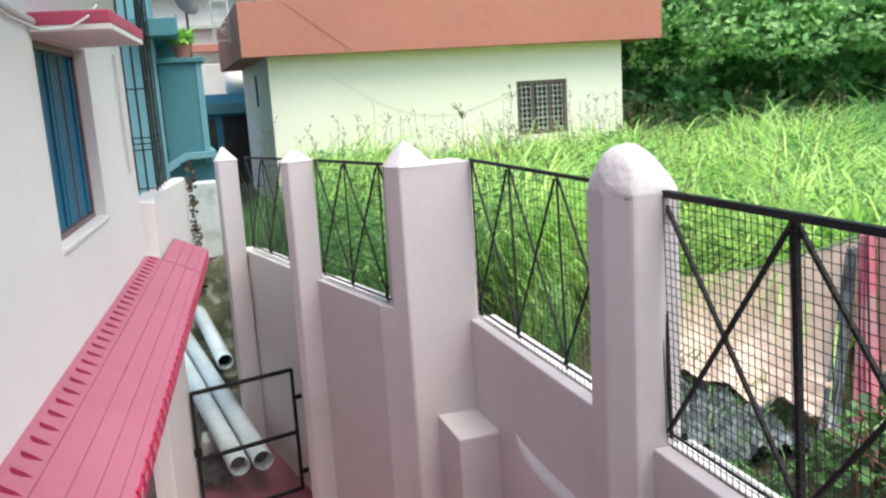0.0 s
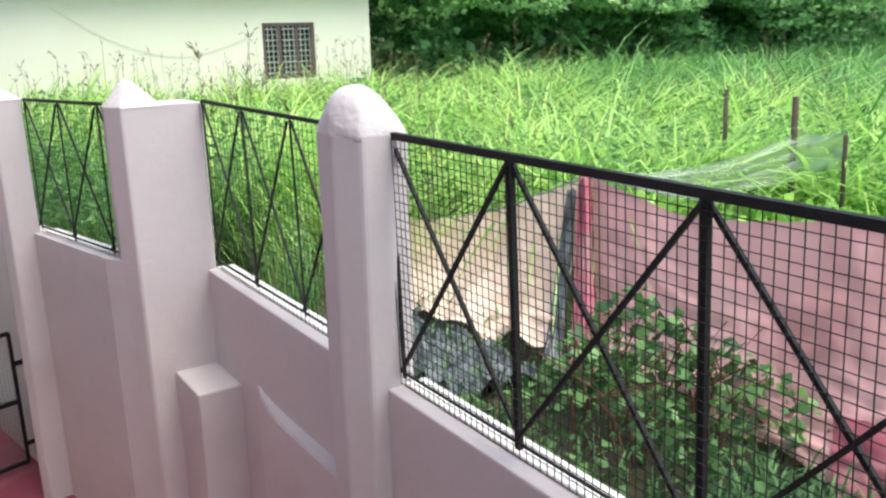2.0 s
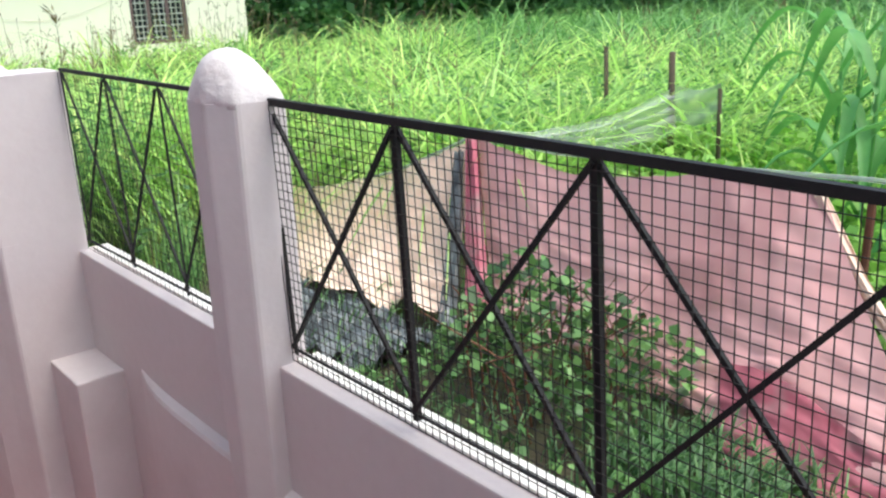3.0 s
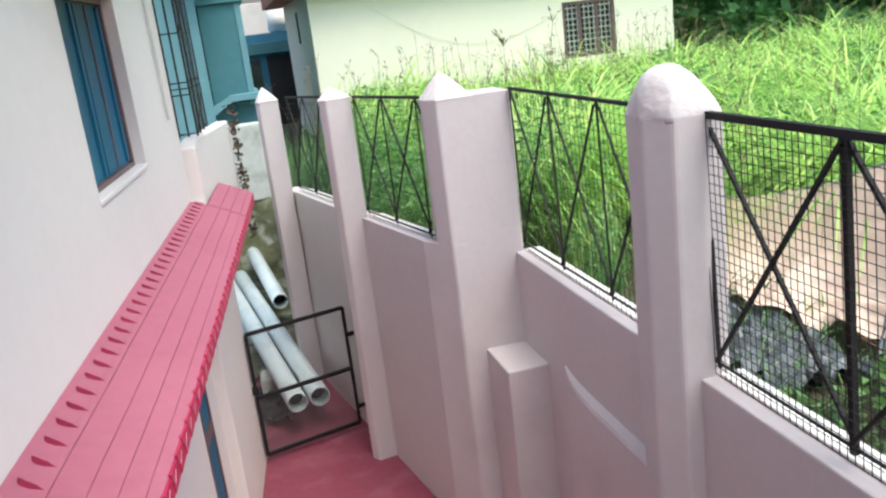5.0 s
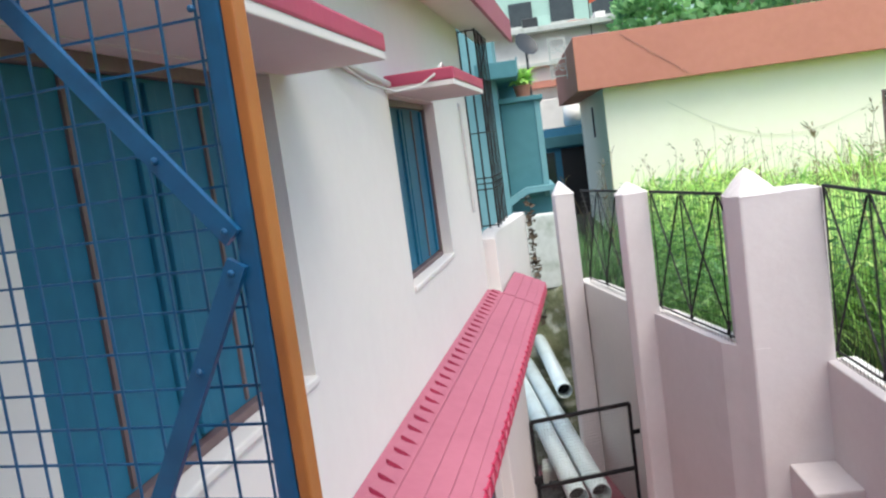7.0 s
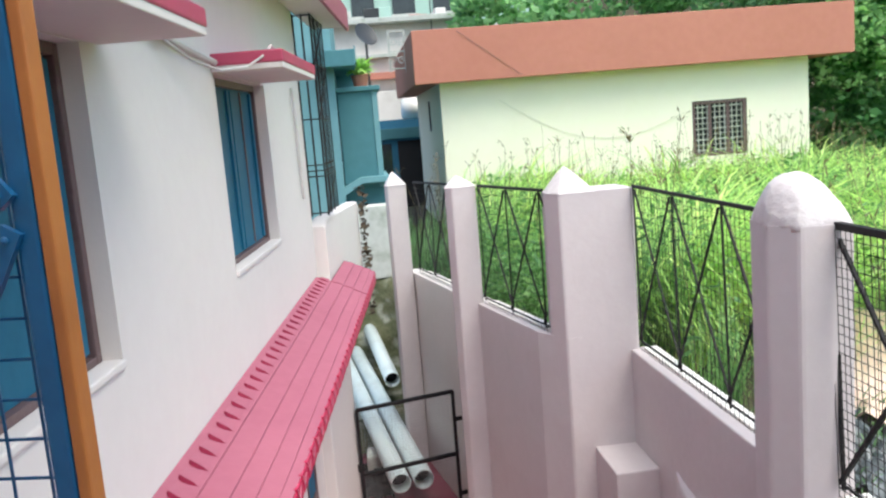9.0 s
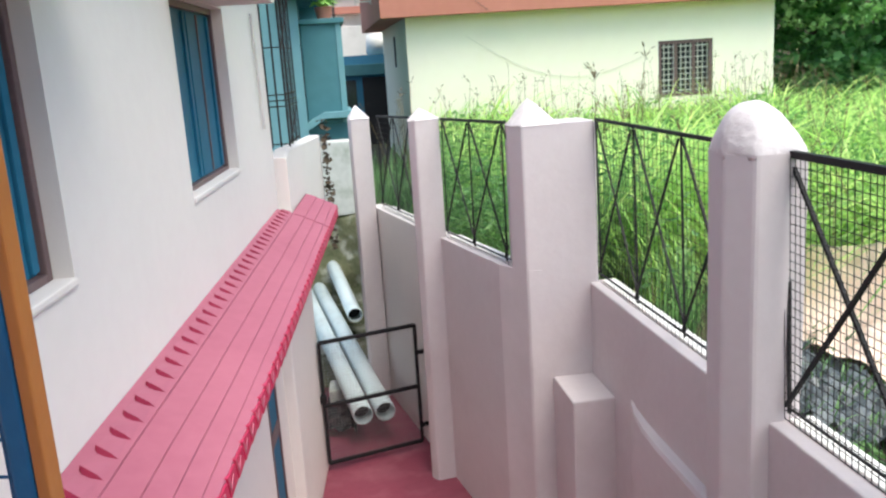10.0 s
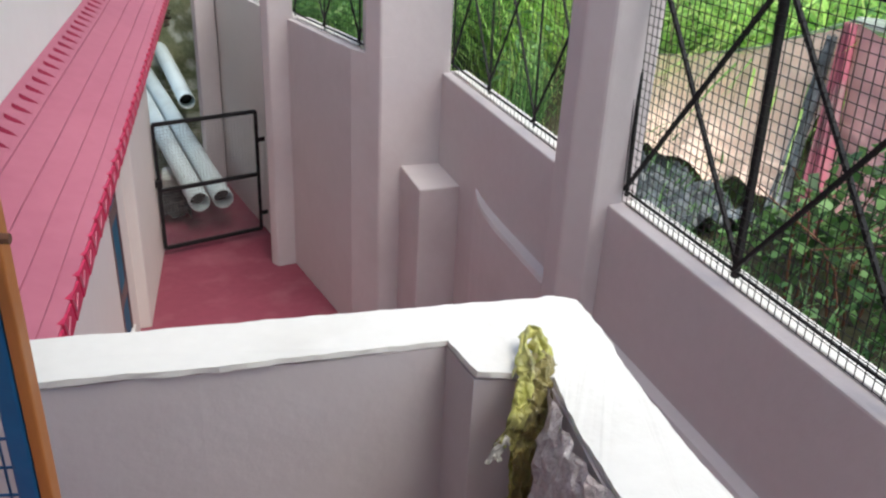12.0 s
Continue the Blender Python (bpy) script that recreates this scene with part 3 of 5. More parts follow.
# red tile-pattern roof strip along the wall
t = thing("roof_strip", H @ Vector((3.3, -0.17, 2.2)), "red painted tile-pattern roof strip along the house wall", "awning")
profile = [(0.0, 2.325), (0.105, 2.288), (0.105, 2.28), (0.185, 2.252), (0.185, 2.244), (0.25, 2.22), (0.25, 2.212), (0.31, 2.19), (0.31, 2.183), (0.345, 2.17), (0.35, 2.135), (0.29, 2.12), (0.0, 2.16)]
bm = bmesh.new()
stations = [0.6 + 0.1 * i for i in range(55)] + [6.04]
rows = []
for s in stations:
    wav = 0.003 * noise.noise((s * 2.2, 0, 0))
    rows.append([bm.verts.new(H @ Vector((s, -v - 0.001 + (wav if 0.02 < v else 0), z + wav))) for v, z in profile])
n = len(profile)
for a, b in zip(rows, rows[1:]):
    for k in range(n):
        bm.faces.new((a[k], a[(k + 1) % n], b[(k + 1) % n], b[k]))
bm.faces.new(rows[0][::-1])
bm.faces.new(rows[-1])
part("sheet", bm, M["awning"], t)
bm = bmesh.new()
rows = []
for s in (6.042, 6.6, 6.95):
    rows.append([bm.verts.new(H @ Vector((s, -v - 0.001, z + 0.004))) for v, z in profile if v > 0.1] + [bm.verts.new(H @ Vector((s, -0.105, 2.16)))])
n = len(rows[0])
for a, b in zip(rows, rows[1:]):
    for k in range(n):
        bm.faces.new((a[k], a[(k + 1) % n], b[(k + 1) % n], b[k]))
bm.faces.new(rows[0][::-1])
bm.faces.new(rows[-1])
part("end_sheet", bm, M["awning"], t, "outer strip of the roof past the wall corner")


def ridge_tile(parent, s):
    """A low tile whose raked end is coloured dark like a shaded hollow, sharp on the wall side, running out flat up the
    alley.
    """
    bm = bmesh.new()
    v0, v1 = 0.030, 0.095
    z = lambda v: 2.325 - 0.352 * v
    pts = [(s + 0.020, v0, 0.0005), (s + 0.004, v0 + 0.012, 0.0005), (s - 0.004, v0 + 0.035, 0.0005), (s - 0.001, v1, 0.0005), (s + 0.011, v0 + 0.045, 0.006), (s + 0.030, v0, 0.010), (s + 0.112, v0, 0.0005), (s + 0.108, v1 - 0.01, 0.0005)]
    p = [bm.verts.new(H @ Vector((x, -v - 0.001, z(v) + up))) for x, v, up in pts]
    ends = [bm.faces.new([p[i] for i in f]) for f in ((0, 1, 5), (1, 2, 4, 5), (2, 3, 4))]
    for f in ((5, 4, 7, 6), (4, 3, 7), (0, 5, 6)):
        bm.faces.new([p[i] for i in f])
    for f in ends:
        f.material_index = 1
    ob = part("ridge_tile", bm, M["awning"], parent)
    ob.data.materials.append(M["tile_shade"])


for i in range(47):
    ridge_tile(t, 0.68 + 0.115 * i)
for i in range(54):
    s = 0.64 + 0.115 * i
    bm = bmesh.new()
    a = [(s, 0.352, 2.171), (s + 0.104, 0.352, 2.164), (s + 0.104, 0.356, 2.117), (s, 0.357, 2.112)]
    f = [bm.verts.new(H @ Vector((x, -v - 0.001, z))) for x, v, z in a]
    b = [bm.verts.new(H @ Vector((x, -v + 0.03, z + 0.004))) for x, v, z in a]
    bm.faces.new(f)
    bm.faces.new(b[::-1])
    for k in range(4):
        bm.faces.new((f[k], b[k], b[(k + 1) % 4], f[(k + 1) % 4]))
    tile = part("edge_tile", bm, M["awning_deep"], t)
    bm = bar(H @ Vector((s + 0.004, -0.354, 2.169)), H @ Vector((s + 0.004, -0.359, 2.135)), 0.0035)
    bar(H @ Vector((s + 0.004, -0.359, 2.136)), H @ Vector((s + 0.055, -0.356, 2.158)), 0.0035, bm=bm)
    part("edge_line", bm, M["awning"], tile, "pale pink line", recalc=False)

# upper floor balcony slab and edge of the house roof above
tagged(part("eave_edge", block(-3.0, 7.204, -0.295, -0.271, 4.12, 4.30, 0.006, m=H), M["awning"]), "red painted edge of the eave", "eave", kind="structure")
tagged(part("eave", block(-3.0, 7.2, -0.27, -0.001, 4.15, 4.27, 0.01, m=H), M["house"]), "pale concrete eave along the house wall", "eave", kind="structure")

# iron cage at the house corner
t = thing("iron_grille", H @ Vector((6.3, -0.1, 2.76)), "black iron grille cage at the house corner", "grille")
for v in (0.0, -0.06, -0.12):
    part("post", bar(H @ Vector((6.16, v, 2.74)), H @ Vector((6.16, v, 4.14)), 0.013), M["black"], t)
for s in (6.34, 6.56, 6.78):
    part("post", bar(H @ Vector((s, -0.12, 2.74)), H @ Vector((s, -0.12, 4.14)), 0.010), M["black"], t)
for z in (2.76, 3.02, 3.06, 3.10, 3.42, 3.8, 4.13):
    part("rail", bar(H @ Vector((6.16, 0.0, z)), H @ Vector((6.16, -0.12, z)), 0.009), M["black"], t)
    part("rail", bar(H @ Vector((6.16, -0.12, z)), H @ Vector((6.78, -0.12, z)), 0.008), M["black"], t)
bm = bmesh.new()
for k in range(12):
    s = 6.18 + 0.05 * k
    bar(H @ Vector((s, -0.115, 2.75)), H @ Vector((s, -0.115, 4.13)), 0.004, bm=bm)
for k in range(24):
    bar(H @ Vector((6.16, -0.115, 2.77 + 0.056 * k)), H @ Vector((6.78, -0.115, 2.77 + 0.056 * k)), 0.003, bm=bm)
part("wire_mesh", bm, M["wire"], t, "close dark wire mesh", recalc=False)
for z0, z1 in ((3.42, 3.8), (3.8, 4.13), (2.76, 3.02)):
    part("brace", bar(H @ Vector((6.16, -0.125, z0)), H @ Vector((6.78, -0.125, z1)), 0.007), M["black"], t)

# wire gate
t = thing("wire_gate", (0.77, 6.7, 0.05), "open black iron gate with fine wire mesh", "gate")
g0, g1, gz0, gz1 = Vector((0.372, 6.64, 0)), Vector((1.175, 6.86, 0)), 0.055, 1.105
z = lambda v, h: Vector((v.x, v.y, h))
for a, b, name in ((z(g0, gz0), z(g0, gz1), "stile"), (z(g1, gz0), z(g1, gz1), "stile"), (z(g0, gz0), z(g1, gz0), "rail"), (z(g0, gz1), z(g1, gz1), "rail"), (z(g0, 0.56), z(g1, 0.56), "rail")):
    part(name, bar(a, b, 0.028), M["black"], t)
bm = bmesh.new()
for i in range(33):
    c = g0.lerp(g1, i / 32)
    bar(z(c, gz0), z(c, gz1), 0.0019, bm=bm)
for j in range(42):
    h = gz0 + j * 0.0255
    bar(z(g0, h), z(g1, h), 0.0019, bm=bm)
part("wire_mesh", bm, M["gate_wire"], t, "fine square wire mesh", recalc=False)
for h in (0.2, 0.86):
    part("hinge", bar(z(g1, h), (1.24, 6.88, h), 0.016, 0.035), M["black"], t, "small iron hinge")
part("latch", block(0.34, 0.40, 6.60, 6.64, 0.60, 0.66, 0.006), M["black"], t, "black latch box")


def pipe(a, b, r=0.089):
    """A hollow plastic pipe."""
    a, b = Vector(a), Vector(b)
    t = thing("plastic_pipe", a, "pale blue-grey plastic drain pipe lying in the alley", "pipe", "stacked pipes")
    d = (b - a).normalized()
    u = d.cross(Vector((0, 0, 1))).normalized()
    w = u.cross(d)
    bm = bmesh.new()
    k = 28
    rings = []
    for c, rr in ((a + d * 0.0, r - 0.008), (a, r - 0.001), (a + d * 0.004, r), (b, r), (b, r - 0.008), (a + d * 0.0, r - 0.008)):
        rings.append([bm.verts.new(c + (u * math.cos(2 * math.pi * i / k) + w * math.sin(2 * math.pi * i / k)) * rr) for i in range(k)])
    for p, q in zip(rings, rings[1:]):
        for i in range(k):
            bm.faces.new((p[i], p[(i + 1) % k], q[(i + 1) % k], q[i]))
    part("tube", bm, M["pvc"], t, smooth=True)
    # a dark disc near the mouth stands in for the shade inside
    bm = bmesh.new()
    bmesh.ops.create_circle(bm, cap_ends=True, radius=r - 0.009, segments=24, matrix=Matrix.Translation(a + d * 0.16) @ d.to_track_quat("Z", "Y").to_matrix().to_4x4())
    part("plug", bm, M["dark"], t, "dark disc for the shade inside the pipe")


pipe((0.685, 7.02, 0.28), (0.13, 11.2, 0.34))
pipe((0.885, 7.05, 0.28), (0.31, 11.3, 0.34))
pipe((0.735, 9.5, 0.45), (0.50, 11.9, 0.56))

t = tagged(part("stone_block", block(0.40, 0.75, 7.9, 8.2, -0.04, 0.195, 0.03, wobble=0.02), M["cement"]), "pale mossy stone block under the pipes", "stone")
t = tagged(part("stone_block", block(0.20, 0.62, 9.3, 9.9, -0.05, 0.24, 0.04, wobble=0.03), M["cement"]), "pale mossy stone block under the pipes", "stone")
bm = bmesh.new()
g = []
for i in range(31):
    row = []
    for j in range(15):
        p = Vector((0.37 + 0.26 * j / 14, 7.25 + 0.8 * i / 30, 0))
        row.append(bm.verts.new((p.x + 0.03 * noise.noise(p * 7), p.y + 0.03 * noise.noise(p * 6 + Vector((3, 0, 0))), 0.02 + abs(noise.noise(p * 5)) * 0.20 + 0.05 * abs(noise.noise(p * 14)))))
    g.append(row)
for a, b in zip(g, g[1:]):
    for j in range(14):
        bm.faces.new((a[j], b[j], b[j + 1], a[j + 1]))
tagged(part("black_sheet", bm, M["dark"]), "crumpled black plastic sheet on the floor under the pipes", "plastic sheet")

# mossy rubble under the pipes, past the red floor
bm = bmesh.new()
g = []
for i in range(31):
    row = []
    for j in range(19):
        p = Vector((-0.35 + 1.5 * j / 18, 8.45 + 2.9 * i / 30, 0))
        row.append(bm.verts.new((p.x, p.y, 0.02 + 0.10 * min(1, i / 6) * (0.5 + abs(noise.noise(p * 3.3)) + 0.5 * abs(noise.noise(p * 9))))))
    g.append(row)
for a, b in zip(g, g[1:]):
    for j in range(18):
        bm.faces.new((a[j], a[j + 1], b[j + 1], b[j]))
tagged(part("ground_alley", bm, M["moss"]), "mossy rubble and soil at the end of the alley", "ground", kind="structure")

# mossy bank and cement slope at the end of the alley
bm = bmesh.new()
nx, nz = 26, 26
grid = []
for i in range(nx + 1):
    row = []
    for j in range(nz + 1):
        x, h = -0.9 + 2.6 * i / nx, -0.1 + 1.5 * j / nz
        p = Vector((x, 11.0 + 0.5 * j / nz + 0.5 * (1 - min(1.0, max(0.0, (x - 0.1) / 1.6))), h))
        row.append(bm.verts.new(p + Vector(noise.noise_vector(p * 3.1)) * 0.09 + Vector(noise.noise_vector(p * 9)) * 0.03))
    grid.append(row)
for i in range(nx):
    for j in range(nz):
        bm.faces.new((grid[i][j], grid[i + 1][j], grid[i + 1][j + 1], grid[i][j + 1]))
ext = bmesh.ops.extrude_face_region(bm, geom=bm.faces[:])["geom"]
bmesh.ops.translate(bm, verts=[v for v in ext if isinstance(v, bmesh.types.BMVert)], vec=(0, 0.6, 0))
tagged(part("bank", bm, M["moss"], smooth=True), "mossy stone retaining bank at the end of the alley", "bank", kind="structure")
tagged(part("wall_end", block(0.50, 0.93, 11.7, 11.95, 1.25, 2.28, 0.02, wobble=0.02), M["cement"]), "pale weathered cement wall at the end of the alley", "wall", kind="structure")

# vine on the stub wall end
def leaves(name, centres, size, material, label, category, seed, stretch=1.6):
    """Many small folded leaves at the given places."""
    rng = np.random.default_rng(seed)
    c = np.asarray(centres, dtype=float)
    n = len(c)
    d = rng.normal(size=(n, 3))
    d[:, 2] = d[:, 2] * 0.6 - 0.15
    d /= np.linalg.norm(d, axis=1)[:, None]
    e = np.cross(d, rng.normal(size=(n, 3)))
    e /= np.linalg.norm(e, axis=1)[:, None] + 1e-9
    f = np.cross(d, e)
    s = np.asarray(size) * rng.uniform(0.6, 1.35, n)
    s = s[:, None]
    v = np.empty((n, 4, 3))
    v[:, 0] = c - d * s * stretch / 2
    v[:, 1] = c + e * s / 2 + f * s * 0.12
    v[:, 2] = c + d * s * stretch / 2 - f * s * 0.15
    v[:, 3] = c - e * s / 2 + f * s * 0.12
    i = np.arange(n)[:, None] * 4
    return soup(name, v.reshape(-1, 3), i + np.array([0, 1, 2, 3]), material, label, category)


rng = np.random.default_rng(5)
n = 210
zc = rng.uniform(1.5, 2.78, n)
leaves("vine", np.c_[0.575 + rng.normal(0, 0.022, n), 8.36 + rng.normal(0, 0.05, n), zc], 0.036, M["bark"], "dry brown vine hanging at the end of the low wall", "vine", 6)

# ---- stair landing where the camera stands ----
LAND = 1.62
KERB = [(-0.222, 1.235), (0.45, 1.172), (0.823, 1.149), (0.838, 1.062), (0.938, 1.02), (0.93, 0.96), (0.92, 0.90), (0.912, 0.79), (0.905, -2.5), (1.02, -2.5), (1.045, 0.80), (1.06, 1.03), (1.078, 1.14), (1.08, 1.215), (1.045, 1.24), (0.9, 1.254), (0.52, 1.284), (-0.21, 1.345)]
tagged(part("landing", prism([(-0.25, -2.5), (1.03, -2.5), (1.05, 1.14), (-0.2, 1.2)], LAND - 0.15, LAND), M["floor"]), "red cement landing of the outside stairs", "landing", kind="structure")
bm = prism(KERB, 0.0, 2.462)
top = [f for f in bm.faces if f.normal.z > 0.9 and f.calc_center_median().z > 2]
edges = list({e for f in top for e in f.edges})
bmesh.ops.subdivide_edges(bm, edges=edges, cuts=7, use_grid_fill=False)
edges = [e for e in bm.edges if all(v.co.z > 2.46 for v in e.verts) and len(e.link_faces) == 2 and any(abs(f.normal.z) < 0.3 for f in e.link_faces)]
bmesh.ops.bevel(bm, geom=edges, offset=0.004, segments=2, affect="EDGES")
for v in bm.verts:
    if v.co.z > 2.4:
        v.co += Vector(noise.noise_vector(v.co * 9)) * 0.005
parapet = tagged(part("parapet", bm, M["wall"]), "pink stair parapet with a white painted top and broken plaster", "parapet", kind="structure")
ORIGIN[parapet.name] = Vector((0, 0, 0))
bm = prism([(x + 0.002, y - 0.003) for x, y in KERB], 2.4615, 2.4705)
edges = list({e for f in bm.faces if abs(f.normal.z) > 0.9 for e in f.edges})
bmesh.ops.subdivide_edges(bm, edges=edges, cuts=26)
for v in bm.verts:
    chip = Vector(noise.noise_vector(v.co * 12)) * 0.005 + Vector(noise.noise_vector(v.co * 45)) * 0.003
    v.co += Vector((chip.x, chip.y, chip.z * 0.3 - (0.006 * max(0.0, noise.noise(v.co * 30)) if v.co.z < 2.465 else 0.0)))
part("coping", bm, M["white"], parapet, "white painted uneven top")

# unseen slab and back wall, added to shade the inner face of the parapet
tagged(part("roof_landing", block(-0.2, 1.25, -3.0, 0.35, 4.25, 4.4, 0.01), M["house"]), "pale concrete slab added unseen over the landing to shade the parapet", "slab", kind="structure")
tagged(part("wall_landing", block(-0.42, 1.25, -3.2, -3.01, 1.4, 4.4, 0.01), M["house"]), "plain pale wall added unseen behind the landing", "wall", kind="structure")

# broken plaster on the inner face
bm = bmesh.new()
g = []
for i in range(45):
    row = []
    for j in range(31):
        y, zz = 1.012 - 0.46 * i / 44, 2.463 - 0.36 * j / 30
        p = Vector((0, y, zz))
        edge = min(1.0, 5 * min(i / 44 + 0.02, 1 - i / 44)) * min(1.0, 6 * (1 - j / 30))
        ragged = max(0.0, edge - 0.35 + 0.9 * noise.noise(p * 16))
        d = 0.016 * min(1.0, ragged * 2) * (0.6 + 0.9 * abs(noise.noise(p * 26)) + 0.6 * noise.noise(p * 60))
        x = 0.936 - 0.026 * min(1.0, (1.012 - y) / 0.2) - 0.05 * (j / 30) ** 0.7 * min(1.0, i / 6)
        row.append(bm.verts.new((x - d - 0.001 + 0.004 * (ragged <= 0), y + 0.006 * noise.noise(p * 31), zz + 0.006 * noise.noise(p * 23))))
    g.append(row)
for i in range(44):
    for j in range(30):
        bm.faces.new((g[i][j], g[i + 1][j], g[i + 1][j + 1], g[i][j + 1]))
part("broken_plaster", bm, M["plaster"], parapet, "rough grey broken plaster")

# yellow-green plastic strip tied over a stub
t = thing("plastic_wrap", (0.885, 0.965, 2.475), "crumpled yellow-green plastic strip hanging over the parapet corner", "plastic strip")


def crumpled(path, width, amount, seed, layers=3):
    """Layers of a crumpled plastic strip along a path."""
    bm = bmesh.new()
    n, m = 46, 10
    for q in range(layers):
        g = []
        for i in range(n + 1):
            f = i / n * (len(path) - 1)
            k = min(int(f), len(path) - 2)
            c = Vector(path[k]).lerp(Vector(path[k + 1]), f - k)
            row = []
            for j in range(m + 1):
                u = j / m - 0.5
                p = c + Vector((u * width * (0.8 + 0.3 * math.sin(i * 0.35 + q)), 0, (0.012 + 0.006 * q) * math.cos(u * 3.1)))
                d = Vector(noise.noise_vector(p * 38 + Vector((seed, q * 3.0, 0)))) * amount + Vector(noise.noise_vector(p * 110 + Vector((q * 5.0, seed, 0)))) * amount * 0.5
                row.append(bm.verts.new(p + d))
            g.append(row)
        for i in range(n):
            for j in range(m):
                bm.faces.new((g[i][j], g[i + 1][j], g[i + 1][j + 1], g[i][j + 1]))
    bmesh.ops.translate(bm, vec=(0.004, 0.048, -0.022), verts=bm.verts)
    return bm


part("loop", crumpled([(0.892, 0.985, 2.492), (0.912, 1.018, 2.503), (0.921, 1.040, 2.512), (0.934, 1.053, 2.516), (0.946, 1.042, 2.512), (0.944, 1.02, 2.508), (0.932, 0.98, 2.498)], 0.022, 0.006, 3.0, 2), M["yellow"], t, recalc=False)
part("strip", crumpled([(0.905, 1.0, 2.505), (0.905, 0.97, 2.497), (0.893, 0.95, 2.45), (0.885, 0.945, 2.40), (0.882, 0.94, 2.33), (0.882, 0.935, 2.22), (0.884, 0.935, 2.12)], 0.030, 0.008, 7.0, 2), M["yellow"], t, recalc=False)
part("strip", crumpled([(0.93, 1.0, 2.505), (0.925, 0.968, 2.495), (0.916, 0.948, 2.45), (0.905, 0.945, 2.38), (0.90, 0.94, 2.30), (0.902, 0.935, 2.12)], 0.044, 0.010, 11.0, 2), M["wrap_dark"], t, "brown stained strip", recalc=False)
part("strip", crumpled([(0.918, 0.975, 2.506), (0.908, 0.95, 2.46), (0.893, 0.935, 2.38), (0.888, 0.928, 2.25), (0.880, 0.920, 2.12)], 0.040, 0.011, 15.0, 2), M["wrap_dark"], t, "brown stained strip", recalc=False)
part("knot", crumpled([(0.928, 0.985, 2.503), (0.929, 1.005, 2.507), (0.931, 1.032, 2.509)], 0.020, 0.006, 23.0, 2), M["yellow"], t, recalc=False)
part("tail", crumpled([(0.892, 0.965, 2.49), (0.875, 0.95, 2.455), (0.86, 0.94, 2.425), (0.848, 0.935, 2.405)], 0.024, 0.008, 8.0, 2), M["yellow"], t, recalc=False)
part("tail_end", crumpled([(0.852, 0.936, 2.412), (0.843, 0.932, 2.398), (0.838, 0.93, 2.385)], 0.022, 0.006, 19.0, 2), M["clear"], t, "cloudy grey tied end", recalc=False)

# mesh door leaf, opened square to the wall
E0, E1 = Vector((0.263, 0.99, 0)), Vector((-0.236, 1.095, 0))
D = along((E0.x, E0.y), (E1.x, E1.y))
wide = (E1 - E0).length
t = thing("mesh_door", (0.0, 1.05, LAND), "open blue iron mesh door with an orange-brown edge strip", "door")
Z0, Z1 = LAND + 0.03, 3.75
part("edge_strip", block(-0.010, 0.004, -0.012, 0.014, Z0, Z1, 0.003, m=D), M["orange"], t, "orange-brown varnished edge strip")
part("stile", block(0.005, 0.029, -0.014, 0.014, Z0, Z1, 0.004, m=D), M["blue"], t)
part("stile", block(wide - 0.05, wide, -0.014, 0.014, Z0, Z1, 0.004, m=D), M["blue"], t)
for h in (Z0, 2.775, 3.70):
    part("rail", block(0.030, wide - 0.05, -0.012, 0.012, h, h + 0.045, 0.004, m=D), M["blue"], t)
for a, b in (((0.028, 3.275), (0.355, 3.665)), ((0.028, 3.25), (0.25, 2.855))):
    part("brace", bar(D @ Vector((a[0], 0.018, a[1])), D @ Vector((b[0], 0.018, b[1])), 0.008, 0.022), M["blue"], t)
bm = bmesh.new()
k = 0.043
for i in range(int(wide / k)):
    bar(D @ Vector((0.05 + i * k, -0.016, Z0)), D @ Vector((0.05 + i * k, -0.016, Z1)), 0.0028, bm=bm)
for j in range(int((Z1 - Z0) / k)):
    bar(D @ Vector((0.02, -0.018, Z0 + j * k)), D @ Vector((wide - 0.02, -0.018, Z0 + j * k)), 0.0028, bm=bm)
part("wire_mesh", bm, M["blue"], t, "square welded wire mesh", recalc=False)
for h in (1.9, 2.6, 3.3):
    part("hinge", bar(D @ Vector((wide - 0.01, 0.0, h)), D @ Vector((wide - 0.01, 0.0, h + 0.09)), 0.024, sides=8), M["blue"], t)
for a, b in ((0.034, 3.282), (0.034, 3.24), (0.10, 3.361), (0.09, 3.14), (0.03, 2.95), (0.03, 3.5)):
    bm = bmesh.new()
    bmesh.ops.create_uvsphere(bm, u_segments=10, v_segments=6, radius=0.004, matrix=D @ Matrix.Translation((a, 0.024, b)))
    part("rivet", bm, M["blue"], t)
part("bolt_rail", block(-0.004, 0.32, 0.016, 0.030, 2.768, 2.806, 0.004, m=D, wobble=0.002), M["bolt"], t, "rusty brown bolt rail")
part("bolt", bar(D @ Vector((-0.03, 0.036, 2.797)), D @ Vector((0.20, 0.036, 2.797)), 0.011, sides=8), M["rust"], t, "rusty sliding bolt")
for a in (0.03, 0.11):
    part("keeper", block(a, a + 0.014, 0.030, 0.046, 2.776, 2.806, 0.003, m=D), M["rust"], t, "small rusty keeper")

